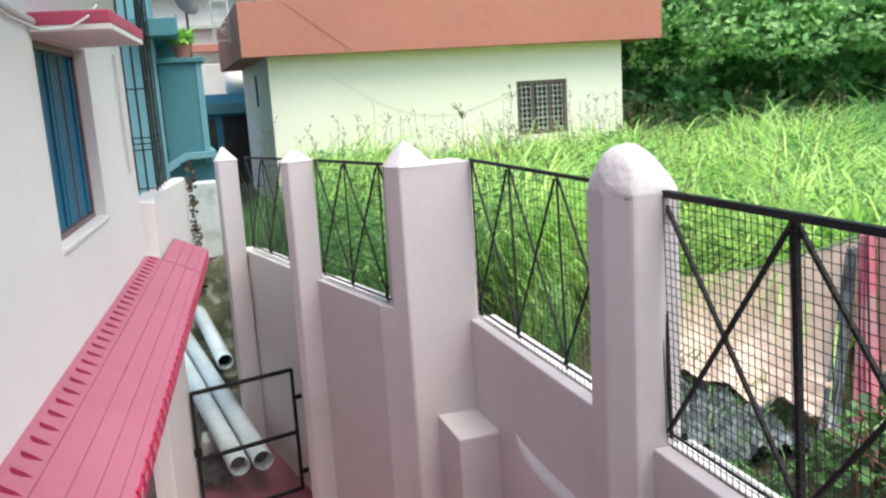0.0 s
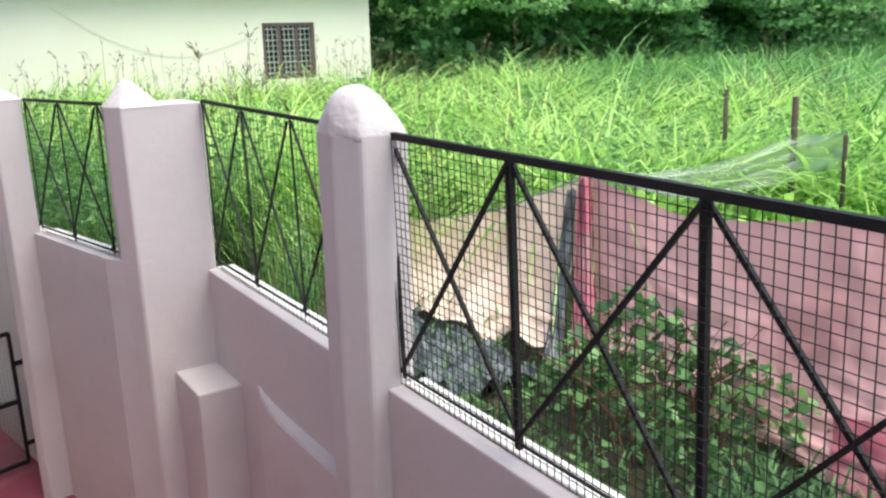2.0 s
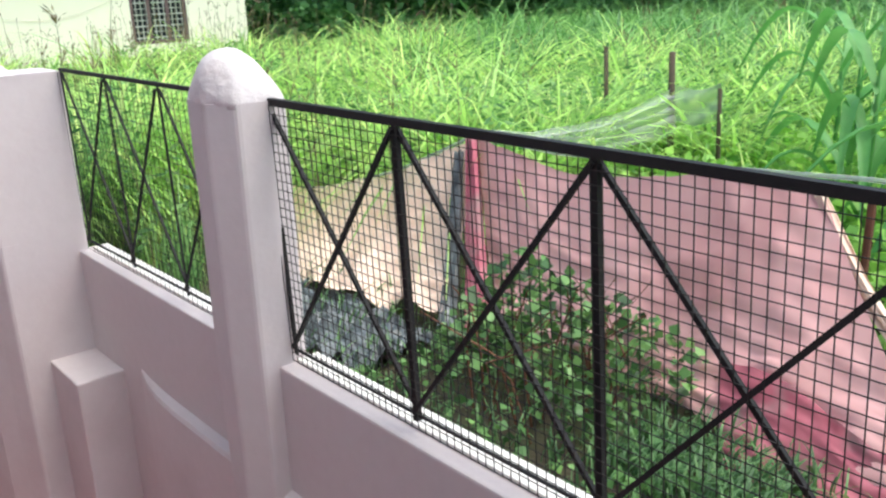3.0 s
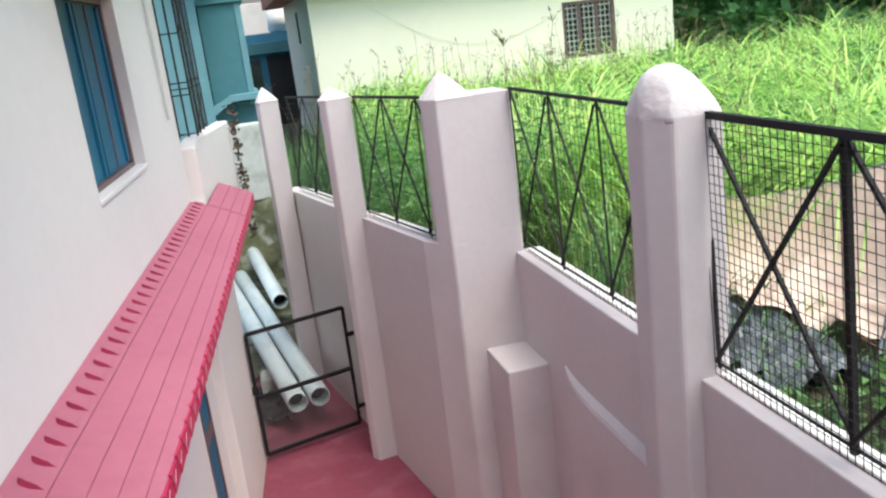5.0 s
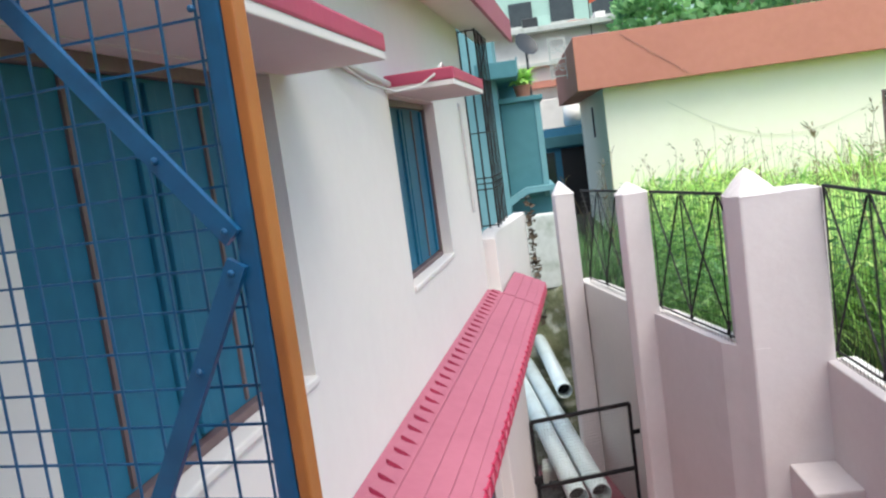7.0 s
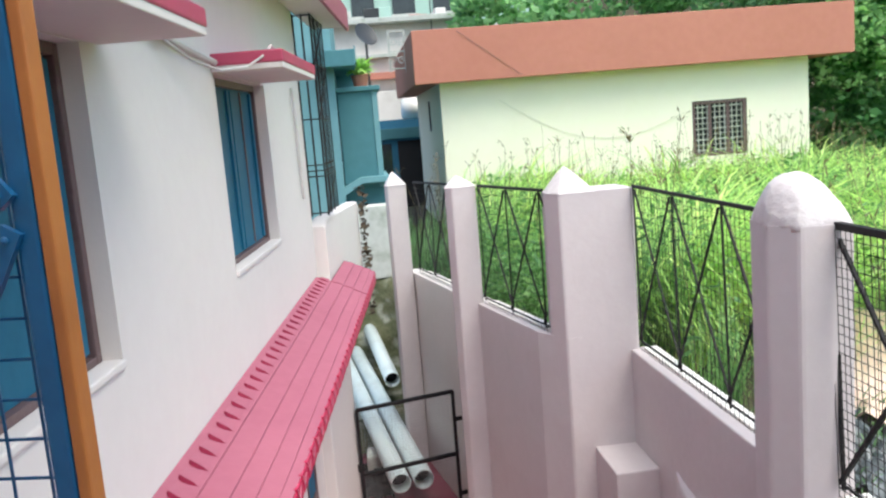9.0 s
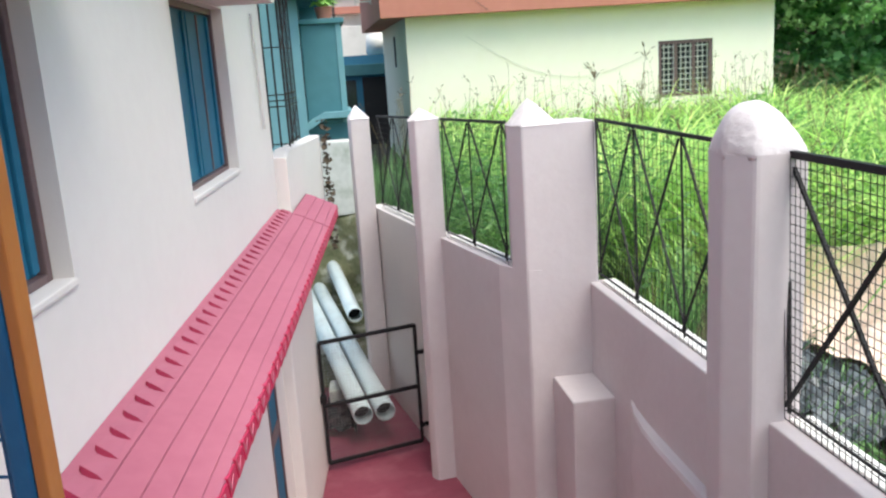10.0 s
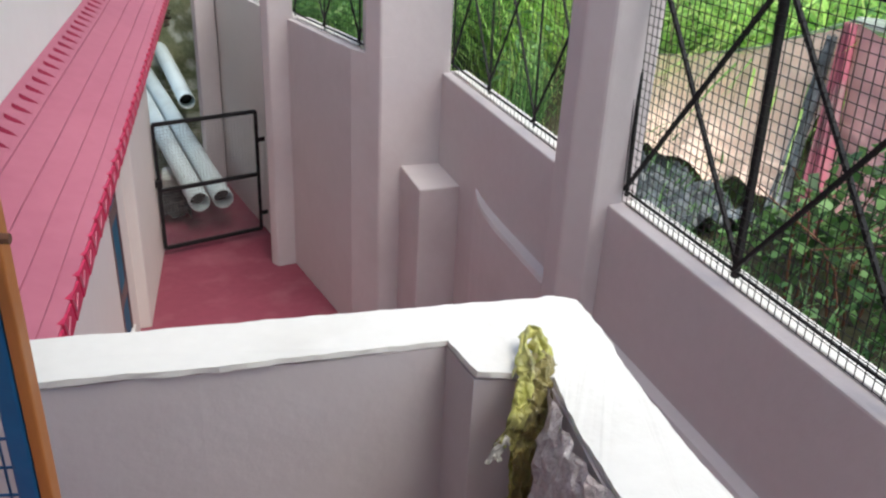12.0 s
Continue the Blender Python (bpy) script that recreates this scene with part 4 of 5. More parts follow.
# cables and pipe on the house wall
t = thing("wall_cable", H @ Vector((3.0, -0.02, 3.7)), "thin pale conduit and loose cables on the house wall", "cable")
part("conduit", tube([H @ Vector((s, -0.02, zz)) for s, zz in ((2.56, 3.715), (3.0, 3.69), (3.4, 3.66), (3.77, 3.64))], 0.014), M["cable"], t)
part("cable", tube([H @ Vector(p) for p in ((2.9, -0.03, 3.70), (3.1, -0.035, 3.655), (3.3, -0.05, 3.615), (3.55, -0.09, 3.59), (3.72, -0.16, 3.61), (3.755, -0.22, 3.65), (3.8, -0.25, 3.695), (3.95, -0.24, 3.69), (4.02, -0.18, 3.69))], 0.0055), M["cable"], t)
part("down_pipe", tube([H @ Vector((5.68, -0.02, 3.62)), H @ Vector((5.70, -0.02, 3.55)), H @ Vector((5.75, -0.02, 2.9))], 0.009), M["cable"], t)


# ---- field beyond the fence ----
GROUND = 1.45


def field_edge(y):
    """Outer face of the boundary wall."""
    return 2.20 if y < 5.3 else max(1.05, 1.72 - 0.185 * (y - 5.2))


bm = bmesh.new()
n = 48
grid = []
for i in range(n + 1):
    row = []
    for j in range(n + 1):
        y = -8 + 0.9 * j if j < 15 else 5.26 if j == 15 else 5.32 if j == 16 else -8 + 0.9 * (j - 1) if j < 27 else 15.4 + (j - 27) ** 2 * 0.35
        x = field_edge(y) + 0.4 * (1.13 ** i - 1)
        row.append(bm.verts.new((x, y, GROUND + 0.05 * noise.noise((x * 0.6, y * 0.6, 0)) + 0.02 * max(0, min(x, 40) - 5))))
    grid.append(row)
for i in range(n):
    for j in range(n):
        bm.faces.new((grid[i][j], grid[i + 1][j], grid[i + 1][j + 1], grid[i][j + 1]))
tagged(part("ground", bm, M["soil"]), "weedy soil of the overgrown plot", "ground", kind="structure")
tagged(part("ground_low", prism([(-150, -150), (150, -150), (150, 250), (-150, 250)], -0.6, -0.2), M["soil"]), "low ground behind the houses", "ground", kind="structure")


def rim(y):
    """Where the plot begins behind the boundary wall."""
    return np.where(y < 5.3, 2.22, np.maximum(1.05, 1.74 - 0.185 * (y - 5.2)))


def blades(name, xy, base, height, width, lean, material, label, category, seed, droop=0.5):
    """Arching tapering blades of grass: four joints and a drooping tip each."""
    rng = np.random.default_rng(seed)
    n = len(xy)
    a = rng.uniform(0, 2 * np.pi, n)
    gap = xy[:, 0] - rim(xy[:, 1])
    a = np.where((gap < 2.2) & (np.cos(a) < 0), np.pi - a, a)
    d = np.c_[np.cos(a), np.sin(a), np.zeros(n)]
    e = np.c_[-np.sin(a + 0.5), np.cos(a + 0.5), np.zeros(n)]
    h = height * rng.uniform(0.5, 1.15, n)
    l = np.minimum(lean * rng.uniform(0.2, 1.3, n) * h, 0.12 + 0.8 * np.maximum(gap, 0))
    w = width * rng.uniform(0.5, 1.4, n)
    r = droop * rng.uniform(0.0, 1.4, n)
    root = np.c_[xy, base]
    up = np.array([0.0, 0.0, 1.0])
    v = np.empty((n, 9, 3))
    for k, (f, ww) in enumerate(((0.0, 0.8), (0.4, 1.0), (0.7, 0.8), (0.88, 0.5))):
        c = root + d * (l * f ** 2)[:, None] + up * (h * (f * 1.25 - (0.25 + 0.9 * r * f * f) * f * f))[:, None]
        v[:, 2 * k] = c - e * (w * ww / 2)[:, None]
        v[:, 2 * k + 1] = c + e * (w * ww / 2)[:, None]
    v[:, 8] = root + d * (l * 1.1)[:, None] + up * (h * (1.0 - 0.9 * r))[:, None]
    i = np.arange(n)[:, None] * 9
    tri = np.concatenate([i + [0, 1, 3], i + [0, 3, 2], i + [2, 3, 5], i + [2, 5, 4], i + [4, 5, 7], i + [4, 7, 6], i + [6, 7, 8]])
    return soup(name, v.reshape(-1, 3), tri, material, label, category)


def scatter(rng, n, x0, x1, y0, y1, power=1.0):
    u = rng.random(n) ** power
    y = rng.uniform(y0, y1, n)
    return np.c_[rim(y) + x0 + u * (x1 - x0), y]


def ground_z(p):
    return GROUND + 0.02 * np.clip(np.minimum(p[:, 0], 40) - 5, 0, None)


def bare(p):
    """Where low weeds grow in place of tall grass: round the hung cloths."""
    return ((p[:, 0] > 4.0) & (p[:, 0] < 6.3) & (p[:, 1] < 4.15)) | ((p[:, 1] < 6.4) & (p[:, 0] > 3.4) & (p[:, 0] < 4.5)) | ((p[:, 1] < 4.4) & (p[:, 0] < 4.6)) | ((p[:, 1] < 5.5 + 1.2 * (p[:, 0] - 2.7)) & (p[:, 0] < 4.1) & (p[:, 0] > 2.55))


def by_pillar(p):
    return ((p[:, 1] > 7.0) & (p[:, 0] < 0.62 + 0.108 * (p[:, 1] - 0.14))) | (p[:, 0] < 2.62) & (p[:, 1] < 5.75) & (p[:, 1] > 4.5)


def patchy(p, lo=0.75):
    return np.array([lo + (1.2 - lo) * min(1.1, max(0.0, 0.5 + 0.5 * noise.noise((x * 0.5, y * 0.5, 3.0)) + 0.55 * noise.noise((x * 1.9, y * 1.9, 6.0)))) for x, y in p])


rng = np.random.default_rng(11)
p = scatter(rng, 80000, 0.5, 9.0, 3.2, 13.9, 1.3)
p = p[~bare(p) & ~by_pillar(p)]
blades("tall_grass", p, ground_z(p), 1.2 * patchy(p, 0.2), 0.012 + 0.018 * np.clip((p[:, 0] - rim(p[:, 1])) / 2.5, 0, 1), 1.15, M["grass"], "tall bright green grass filling the plot behind the fence", "grass", 1, 0.8)
p = scatter(rng, 32000, 0.9, 9.0, 3.2, 13.9, 1.2)
p = p[~bare(p) & ~by_pillar(p)]
blades("pale_grass", p, ground_z(p), 1.2 * patchy(p, 0.3), 0.024, 0.95, M["pale_grass"], "arching yellow-green grass among the taller grass", "grass", 6, 0.95)
p = scatter(rng, 30000, 0.08, 1.0, 3.0, 9.5, 1.0)
p = p[~bare(p) & ~by_pillar(p)]
blades("fence_grass", p, ground_z(p), 0.95 * patchy(p, 0.45), 0.009, 0.40, M["low_leaf"], "fine green grass close behind the fence", "grass", 5, 0.7)
p = scatter(rng, 60000, 7.0, 30.0, -6, 24, 1.0)
p = p[~((p[:, 1] > 13.8) & (p[:, 0] < 9.2))]
blades("far_grass", p, ground_z(p), 1.0 * patchy(p, 0.55), 0.03, 1.0, M["thicket"], "tall green grass further off in the plot", "grass", 2, 0.9)
p = scatter(rng, 26000, 2.0, 8.0, -5, 3.6, 1.0)
p = p[~bare(p)]
blades("side_grass", p, ground_z(p), 0.62 * patchy(p, 0.5), 0.018, 0.8, M["grass"], "knee-high green grass beyond the hung cloths", "grass", 3)
p = scatter(rng, 3500, 0.03, 2.0, -3, 4.6, 1.0)
blades("short_grass", p, ground_z(p), 0.20 * patchy(p), 0.010, 0.7, M["shrub"], "short grass and weeds by the boundary wall", "grass", 4)

# seed stalks standing over the grass, with a spray of drooping fingers at the tip
p = np.concatenate([scatter(rng, 280, 0.3, 8.5, 4.2, 13.6, 1.0), scatter(rng, 120, 2.0, 6.5, 10.5, 13.6, 1.0), np.array([[3.0, 7.5]])])
n = len(p)
top = 1.12 * patchy(p, 0.8) * rng.uniform(0.85, 1.3, n)
top[-1] = 1.56
lean = rng.normal(0, 0.13, (n, 2))
lean[-1] = 0.02
ver, fac = [], []


def sliver(a, b, w):
    """A thin four-sided leaf or spike from a to b, seen from two sides."""
    mid = (a + b) / 2
    for o in (np.array([w, 0, 0]), np.array([0, w, 0])):
        i = len(ver)
        ver.extend([a, mid + o, b, mid - o])
        fac.append((i, i + 1, i + 2, i + 3))


for k in range(n):
    b = np.array([p[k, 0], p[k, 1], ground_z(p[k:k + 1])[0]])
    bend = np.array([lean[k, 0], lean[k, 1], 0.0])
    joints = [b + bend * f * f + np.array([0, 0, top[k] * f]) for f in (0.0, 0.5, 0.8, 1.0)]
    for a, c in zip(joints, joints[1:]):
        i = len(ver)
        ver.extend([a + [0.003, 0, 0], a - [0.003, 0, 0], c - [0.002, 0, 0], c + [0.002, 0, 0]])
        fac.append((i, i + 1, i + 2, i + 3))
    tip = joints[-1]
    big = 1.5 if k == n - 1 else 1.0
    fingers = 9 if k == n - 1 else int(rng.integers(1, 4))
    for q in range(fingers):
        a = rng.uniform(0, 6.28)
        spread = 0.10 if fingers > 1 else 0.03
        out = np.array([math.cos(a), math.sin(a), 0]) * spread * rng.uniform(0.4, 1.0) * big
        knee = tip + out * 0.6 + np.array([0, 0, rng.uniform(0.04, 0.09) * big])
        sliver(tip, knee, 0.006)
        sliver(knee, knee + out * 0.7 + np.array([0, 0, rng.uniform(-0.03, 0.06) * big]), 0.008)
soup("seed_stalks", ver, fac, M["straw"], "brown grass seed stalks standing over the grass", "grass")

# dark leaf colour carries the shade behind the far fence bay
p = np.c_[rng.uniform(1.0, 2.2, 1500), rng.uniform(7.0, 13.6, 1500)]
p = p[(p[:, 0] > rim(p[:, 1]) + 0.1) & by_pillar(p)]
blades("dull_grass", p, ground_z(p), 0.75 * patchy(p, 0.4), 0.010, 0.35, M["shrub"], "thin grass behind the far fence bay, coloured dark for the shade there", "grass", 16)

# broad-leaved weeds round the cloths
n = 11500
q = np.c_[2.36 + 1.45 * rng.random(n), rng.uniform(-0.6, 4.2, n)]
clump = np.array([noise.noise((x * 2.6, y * 2.6, 7)) for x, y in q])
mound = np.exp(-((q[:, 0] - 3.2) / 0.42) ** 2 - ((q[:, 1] - 2.45 - 0.5 * (3.2 - q[:, 0])) / 0.42) ** 2)
hh = rng.random(n) ** 0.7 * np.clip(0.07 + 0.66 * mound + 0.12 * clump, 0.03, 0.8)
keep = rng.random(n) < np.clip(0.12 + 0.7 * clump + 0.9 * mound, 0.06, 1)
keep &= ~((q[:, 1] > 3.15) & (q[:, 0] > 2.6)) & (hh < 0.25 + 0.8 * (3.75 - q[:, 0]))
leaves("weeds", np.c_[q, GROUND + 0.02 + hh][keep], 0.050, M["weed"], "low broad-leaved green weeds in front of the hung cloths", "weeds", 8, 1.2)
rs = random.Random(14)
bm = bmesh.new()
for k in range(26):
    x, y = 3.15 + rs.uniform(-0.3, 0.3), 2.45 + rs.uniform(-0.4, 0.4)
    tube([(x, y, GROUND), (x + rs.uniform(-0.08, 0.08), y + rs.uniform(-0.08, 0.08), GROUND + 0.3), (x + rs.uniform(-0.25, 0.2), y + rs.uniform(-0.25, 0.25), GROUND + rs.uniform(0.4, 0.62))], [0.006, 0.005, 0.003], bm=bm, sides=5)
tagged(part("weed_stems", bm, M["rust"]), "thin brown stems inside the weed clump", "weeds", kind="stuff")
p = np.c_[rng.uniform(2.9, 3.35, 700), rng.uniform(1.3, 2.0, 700)]
blades("tuft_grass", p, ground_z(p), np.full(len(p), 0.16), 0.011, 0.9, M["shrub"], "short grass tufts at the foot of the pink cloth", "grass", 15)
n = 17000
q = np.c_[rng.uniform(4.1, 8.5, n), rng.uniform(-3.0, 3.6, n)]
hh = rng.random(n) ** 0.5 * (0.55 + 0.25 * np.array([noise.noise((x * 1.2, y * 1.2, 9)) for x, y in q]))
leaves("weeds", np.c_[q, GROUND + 0.02 + hh], 0.065, M["bright_weed"], "green leafy weeds behind the hung cloths", "weeds", 9, 1.4)


n = 60000
p = scatter(rng, n, 0.06, 7.5, 3.3, 13.5, 1.4)
p = p[~bare(p) & ~by_pillar(p)]
n = len(p)
leaves("grass_weeds", np.c_[p, ground_z(p) + 0.98 * patchy(p, 0.45) * rng.random(n) ** 0.55], 0.027, M["low_leaf"], "leafy green weeds growing through the tall grass", "weeds", 12, 3.2)


def hung_cloth(name, top, foot, material, label, fold=0.06):
    """A creased cloth sloping from a sagging line at the top down to the ground; top and foot give places along it."""
    bm = bmesh.new()
    nu, nv = 90, 40
    g = []
    for i in range(nu + 1):
        u = i / nu
        a, b = Vector(top(u)), Vector(foot(u))
        row = []
        for j in range(nv + 1):
            v = j / nv
            p = a.lerp(b, v)
            p.z -= 0.10 * math.sin(v * math.pi)
            k = 0.35 + 0.65 * v
            d = fold * k * (0.5 * math.sin(p.y * 8 + 2 * noise.noise((p.y * 1.5, v * 2, 0))) + noise.noise((p.y * 3.5, v * 1.6, 5)))
            d += 0.022 * k * noise.noise((p.y * 4, v * 16, 2)) + 0.012 * noise.noise((p.y * 14, v * 12, 4)) + 0.03 * v * v * noise.noise((p.y * 3, v * 34, 6))
            row.append(bm.verts.new(p + Vector((-0.6 * d, 0.2 * d, d))))
        g.append(row)
    for i in range(nu):
        for j in range(nv):
            bm.faces.new((g[i][j], g[i + 1][j], g[i + 1][j + 1], g[i][j + 1]))
    return tagged(part(name, bm, material, smooth=True), label, "cloth", "cloths hung as a screen")


def sag(u, a, b, depth):
    return a + (b - a) * u - depth * math.sin(u * math.pi)


hung_cloth("hung_cloth", lambda u: (4.0, 6.2 - 2.53 * u, 1.74 + 0.65 * u ** 1.7), lambda u: (3.08 + 0.34 * u, 4.7 - 1.35 * u, GROUND + 0.10 + 0.03 * math.sin(u * 25)), M["cloth_a"], "faded peach-orange cloth hung on a line over the weeds", 0.05)
hung_cloth("hung_cloth", lambda u: (4.0, 3.69 - 2.0 * u, sag(min(1, u / 0.78), 2.40, 2.41, 0.12)), lambda u: (3.68 - 0.36 * u, 3.22 - 2.5 * u, GROUND + 0.05 + 0.02 * math.sin(u * 30)), M["cloth_b"], "faded pink cloth hung on a line over the weeds", 0.05)


def gathered(top, foot, width, material, label, seed):
    """A narrow cloth end gathered into upright folds."""
    bm = bmesh.new()
    g = []
    for i in range(29):
        u = i / 28 - 0.5
        row = []
        for j in range(25):
            v = j / 24
            p = Vector(top).lerp(Vector(foot), v)
            w = width * (0.35 + 0.65 * v)
            row.append(bm.verts.new(p + Vector((0.022 * math.sin(u * 26 + seed + v), u * w, 0.02 * noise.noise((u * 9, v * 4, seed)) - 0.08 * math.sin(v * math.pi)))))
        g.append(row)
    for a, b in zip(g, g[1:]):
        for j in range(24):
            bm.faces.new((a[j], b[j], b[j + 1], a[j + 1]))
    return tagged(part("hung_cloth", bm, material, smooth=True), label, "cloth", "cloths hung as a screen")


gathered((3.955, 3.69, 2.39), (3.37, 3.06, GROUND + 0.06), 0.20, M["cloth_deep"], "deep pink cloth end gathered into upright folds", 1.0)
gathered((3.945, 3.78, 2.30), (3.33, 3.25, GROUND + 0.06), 0.12, M["grey_bag"], "grey plastic strip hanging between the two cloths", 4.0)
hung_cloth("hung_cloth", lambda u: (3.60 - 0.22 * u, 1.85 - 1.35 * u, 1.70 + 0.06 * math.sin(u * 9)), lambda u: (3.18 - 0.1 * u, 1.55 - 1.4 * u, GROUND + 0.04), M["cloth_deep"], "deep pink cloth bunched at the foot of the screen", 0.05)
gathered((3.99, 1.70, 2.40), (3.70, 1.05, 1.80), 0.10, M["cloth_a"], "pale peach cloth edge beside the pink cloth", 7.0)
bm = tube([(4.0, 6.6, 1.64), (4.0, 6.0, 1.73), (4.0, 5.2, 1.85), (4.0, 4.4, 2.10), (4.0, 3.7, 2.40), (4.0, 3.1, 2.37), (4.0, 2.4, 2.41), (4.0, 1.5, 2.47), (4.0, 0.0, 2.46), (4.0, -1.6, 2.5)], 0.011)
tagged(part("clothes_line", bm, M["pale_net"]), "pale twisted line along the top of the hung cloths", "line")
t = thing("cloth_prop", (4.02, 3.7, GROUND), "thin wooden prop holding up the hung cloths", "prop")
part("pole", tube([(4.03, 3.7, GROUND), (4.03, 3.7, 2.38)], 0.018), M["rust"], t)
part("pole", tube([(4.03, 1.5, GROUND), (4.03, 1.5, 2.40)], 0.018), M["rust"], t)
bm = bmesh.new()
g = []
for i in range(51):
    row = []
    for j in range(25):
        p = Vector((2.72 + 0.55 * j / 24, 3.2 + 1.4 * i / 50, 0))
        h = 0.04 + abs(noise.noise(p * 5)) * 0.15 + abs(noise.noise(p * 13)) * 0.07 + 0.03 * noise.noise(p * 30)
        row.append(bm.verts.new((p.x + 0.04 * noise.noise(p * 9), p.y + 0.04 * noise.noise(p * 8 + Vector((5, 0, 0))), GROUND - 0.02 + h)))
    g.append(row)
for i in range(50):
    for j in range(24):
        bm.faces.new((g[i][j], g[i + 1][j], g[i + 1][j + 1], g[i][j + 1]))
tagged(part("crumpled_sheet", bm, M["grey_bag"]), "crumpled grey plastic sheeting on the ground", "plastic sheet")


def stake(x, y, top, r=0.024):
    bm = tube([(x, y, GROUND), (x + 0.01, y, (GROUND + top) / 2), (x - 0.01, y + 0.01, top)], [r * 1.2, r * 1.1, r], sides=7)
    tagged(part("stake", bm, M["bark"], smooth=True), "weathered brown wooden stake in the grass", "stake", "stakes")


stake(6.2, 4.45, 2.72, 0.018)
stake(6.2, 3.84, 2.70)
stake(6.2, 3.43, 2.46, 0.016)


def net_sheet(at, n, m, label):
    """A thin sheet of garden net over places given by at(u, v)."""
    bm = bmesh.new()
    g = [[bm.verts.new(at(i / n, j / m)) for j in range(m + 1)] for i in range(n + 1)]
    for a, b in zip(g, g[1:]):
        for j in range(m):
            bm.faces.new((a[j], b[j], b[j + 1], a[j + 1]))
    tagged(part("garden_net", bm, M["pale_net"], smooth=True), label, "net", "garden nets")


net_sheet(lambda u, v: (4.03 + 2.15 * u + 0.05 * v, 3.72 + 0.11 * u - 0.02 * v + 0.02 * math.sin(v * 24), 2.40 + 0.02 * u - 0.10 * math.sin(u * math.pi) - (0.05 + 0.26 * u) * v + 0.016 * math.sin(v * 28 + 2 * u) + 0.02 * noise.noise((u * 6, v * 5, 0))), 40, 60, "pale grey net gathered up to a stake in the grass")
net_sheet(lambda u, v: (6.2 + 0.02 * math.sin(v * 9 + u * 5), 3.83 - 0.40 * u, 2.47 + 0.03 * u - 0.05 * math.sin(u * math.pi) - 0.26 * v), 16, 12, "pale grey net stretched between two stakes")


def maize_plant(x, y, height, seed):
    """A tall stalk with long arching leaves."""
    r = random.Random(seed)
    t = thing("maize_plant", (x, y, GROUND), "tall green plant with long arching strap leaves", "plant", "tall strap-leaved plants")
    part("stalk", tube([(x, y, GROUND), (x + 0.03, y, GROUND + height * 0.6), (x + 0.05, y + 0.02, GROUND + height)], [0.022, 0.016, 0.006], sides=7), M["maize"], t, smooth=True)
    for k in range(9):
        a = r.random() * 6.28
        h = GROUND + height * (0.25 + 0.08 * k)
        l = 0.6 + 0.5 * r.random()
        bm = bmesh.new()
        last = None
        for i in range(9):
            f = i / 8
            c = Vector((x + math.cos(a) * l * f, y + math.sin(a) * l * f, h + 0.45 * math.sin(f * 2.5) - 0.42 * f * f))
            w = 0.045 * math.sin(math.pi * (0.12 + 0.86 * f)) + 0.002
            s = Vector((-math.sin(a), math.cos(a), 0.25)) * w
            row = (bm.verts.new(c - s + Vector((0, 0, 0.02))), bm.verts.new(c), bm.verts.new(c + s + Vector((0, 0, 0.02))))
            if last:
                bm.faces.new((last[0], last[1], row[1], row[0]))
                bm.faces.new((last[1], last[2], row[2], row[1]))
            last = row
        part("leaf", bm, M["maize"], t, smooth=True)


for k, (x, y, h) in enumerate(((5.55, 2.12, 1.55), (6.1, 2.45, 1.5), (6.9, 2.9, 1.35), (5.2, 1.4, 1.2), (6.6, 1.7, 1.6))):
    maize_plant(x, y, h, 40 + k)

# ---- cream house ----
C0, C1, CY = 2.02, 8.36, 14.0
t = thing("cream_house", (5, 14, 0), "single-storey cream house with a terracotta roof parapet", "house")
w = (6.28, 7.25, 2.41, 3.35)
part("wall", pierced(pose(0, CY, 0), C0, C1, -0.2, 3.97, 0.25, [w]), M["cream"], t, "cream painted front wall")
part("wall", block(C0, C0 + 0.25, CY + 0.251, 18.8, -0.2, 3.97), M["cream"], t, "cream painted side wall")
part("wall", block(C1 - 0.25, C1, CY + 0.251, 18.8, -0.2, 3.97), M["cream"], t)
part("wall", block(C0, C1, 18.801, 19.0, -0.2, 3.97), M["cream"], t)
roof = part("roof", block(C0 - 0.42, C1 + 0.62, CY - 0.35, 19.3, 3.972, 4.10, 0.01), M["brick_red"], t)
for a in ((C0 - 0.424, C1 + 0.624, CY - 0.352, CY - 0.20), (C0 - 0.424, C1 + 0.624, 19.15, 19.302)):
    part("parapet", block(a[0], a[1], a[2], a[3], 3.96, 4.80, 0.012), M["brick_red"], t, "terracotta painted parapet")
for a in ((C0 - 0.424, C0 - 0.28), (C1 + 0.48, C1 + 0.624)):
    part("parapet", block(a[0], a[1], CY - 0.199, 19.149, 3.96, 4.80, 0.012), M["brick_red"], t, "terracotta painted parapet")
win = part("window", block(w[0], w[1], CY + 0.14, CY + 0.16, w[2], w[3]), M["glass"], t, "dark window with a pale patterned grille")
for a, b, c, d in ((w[0], w[0] + 0.06, w[2], w[3]), (w[1] - 0.06, w[1], w[2], w[3]), (w[0] + 0.06, w[1] - 0.06, w[2], w[2] + 0.06), (w[0] + 0.06, w[1] - 0.06, w[3] - 0.06, w[3])):
    part("frame", block(a, b, CY + 0.02, CY + 0.14, c, d, 0.006), M["brown"], win)
for k in (1, 2):
    x = w[0] + (w[1] - w[0]) * k / 3
    part("mullion", block(x - 0.03, x + 0.03, CY + 0.04, CY + 0.14, w[2] + 0.06, w[3] - 0.06, 0.005), M["brown"], win)
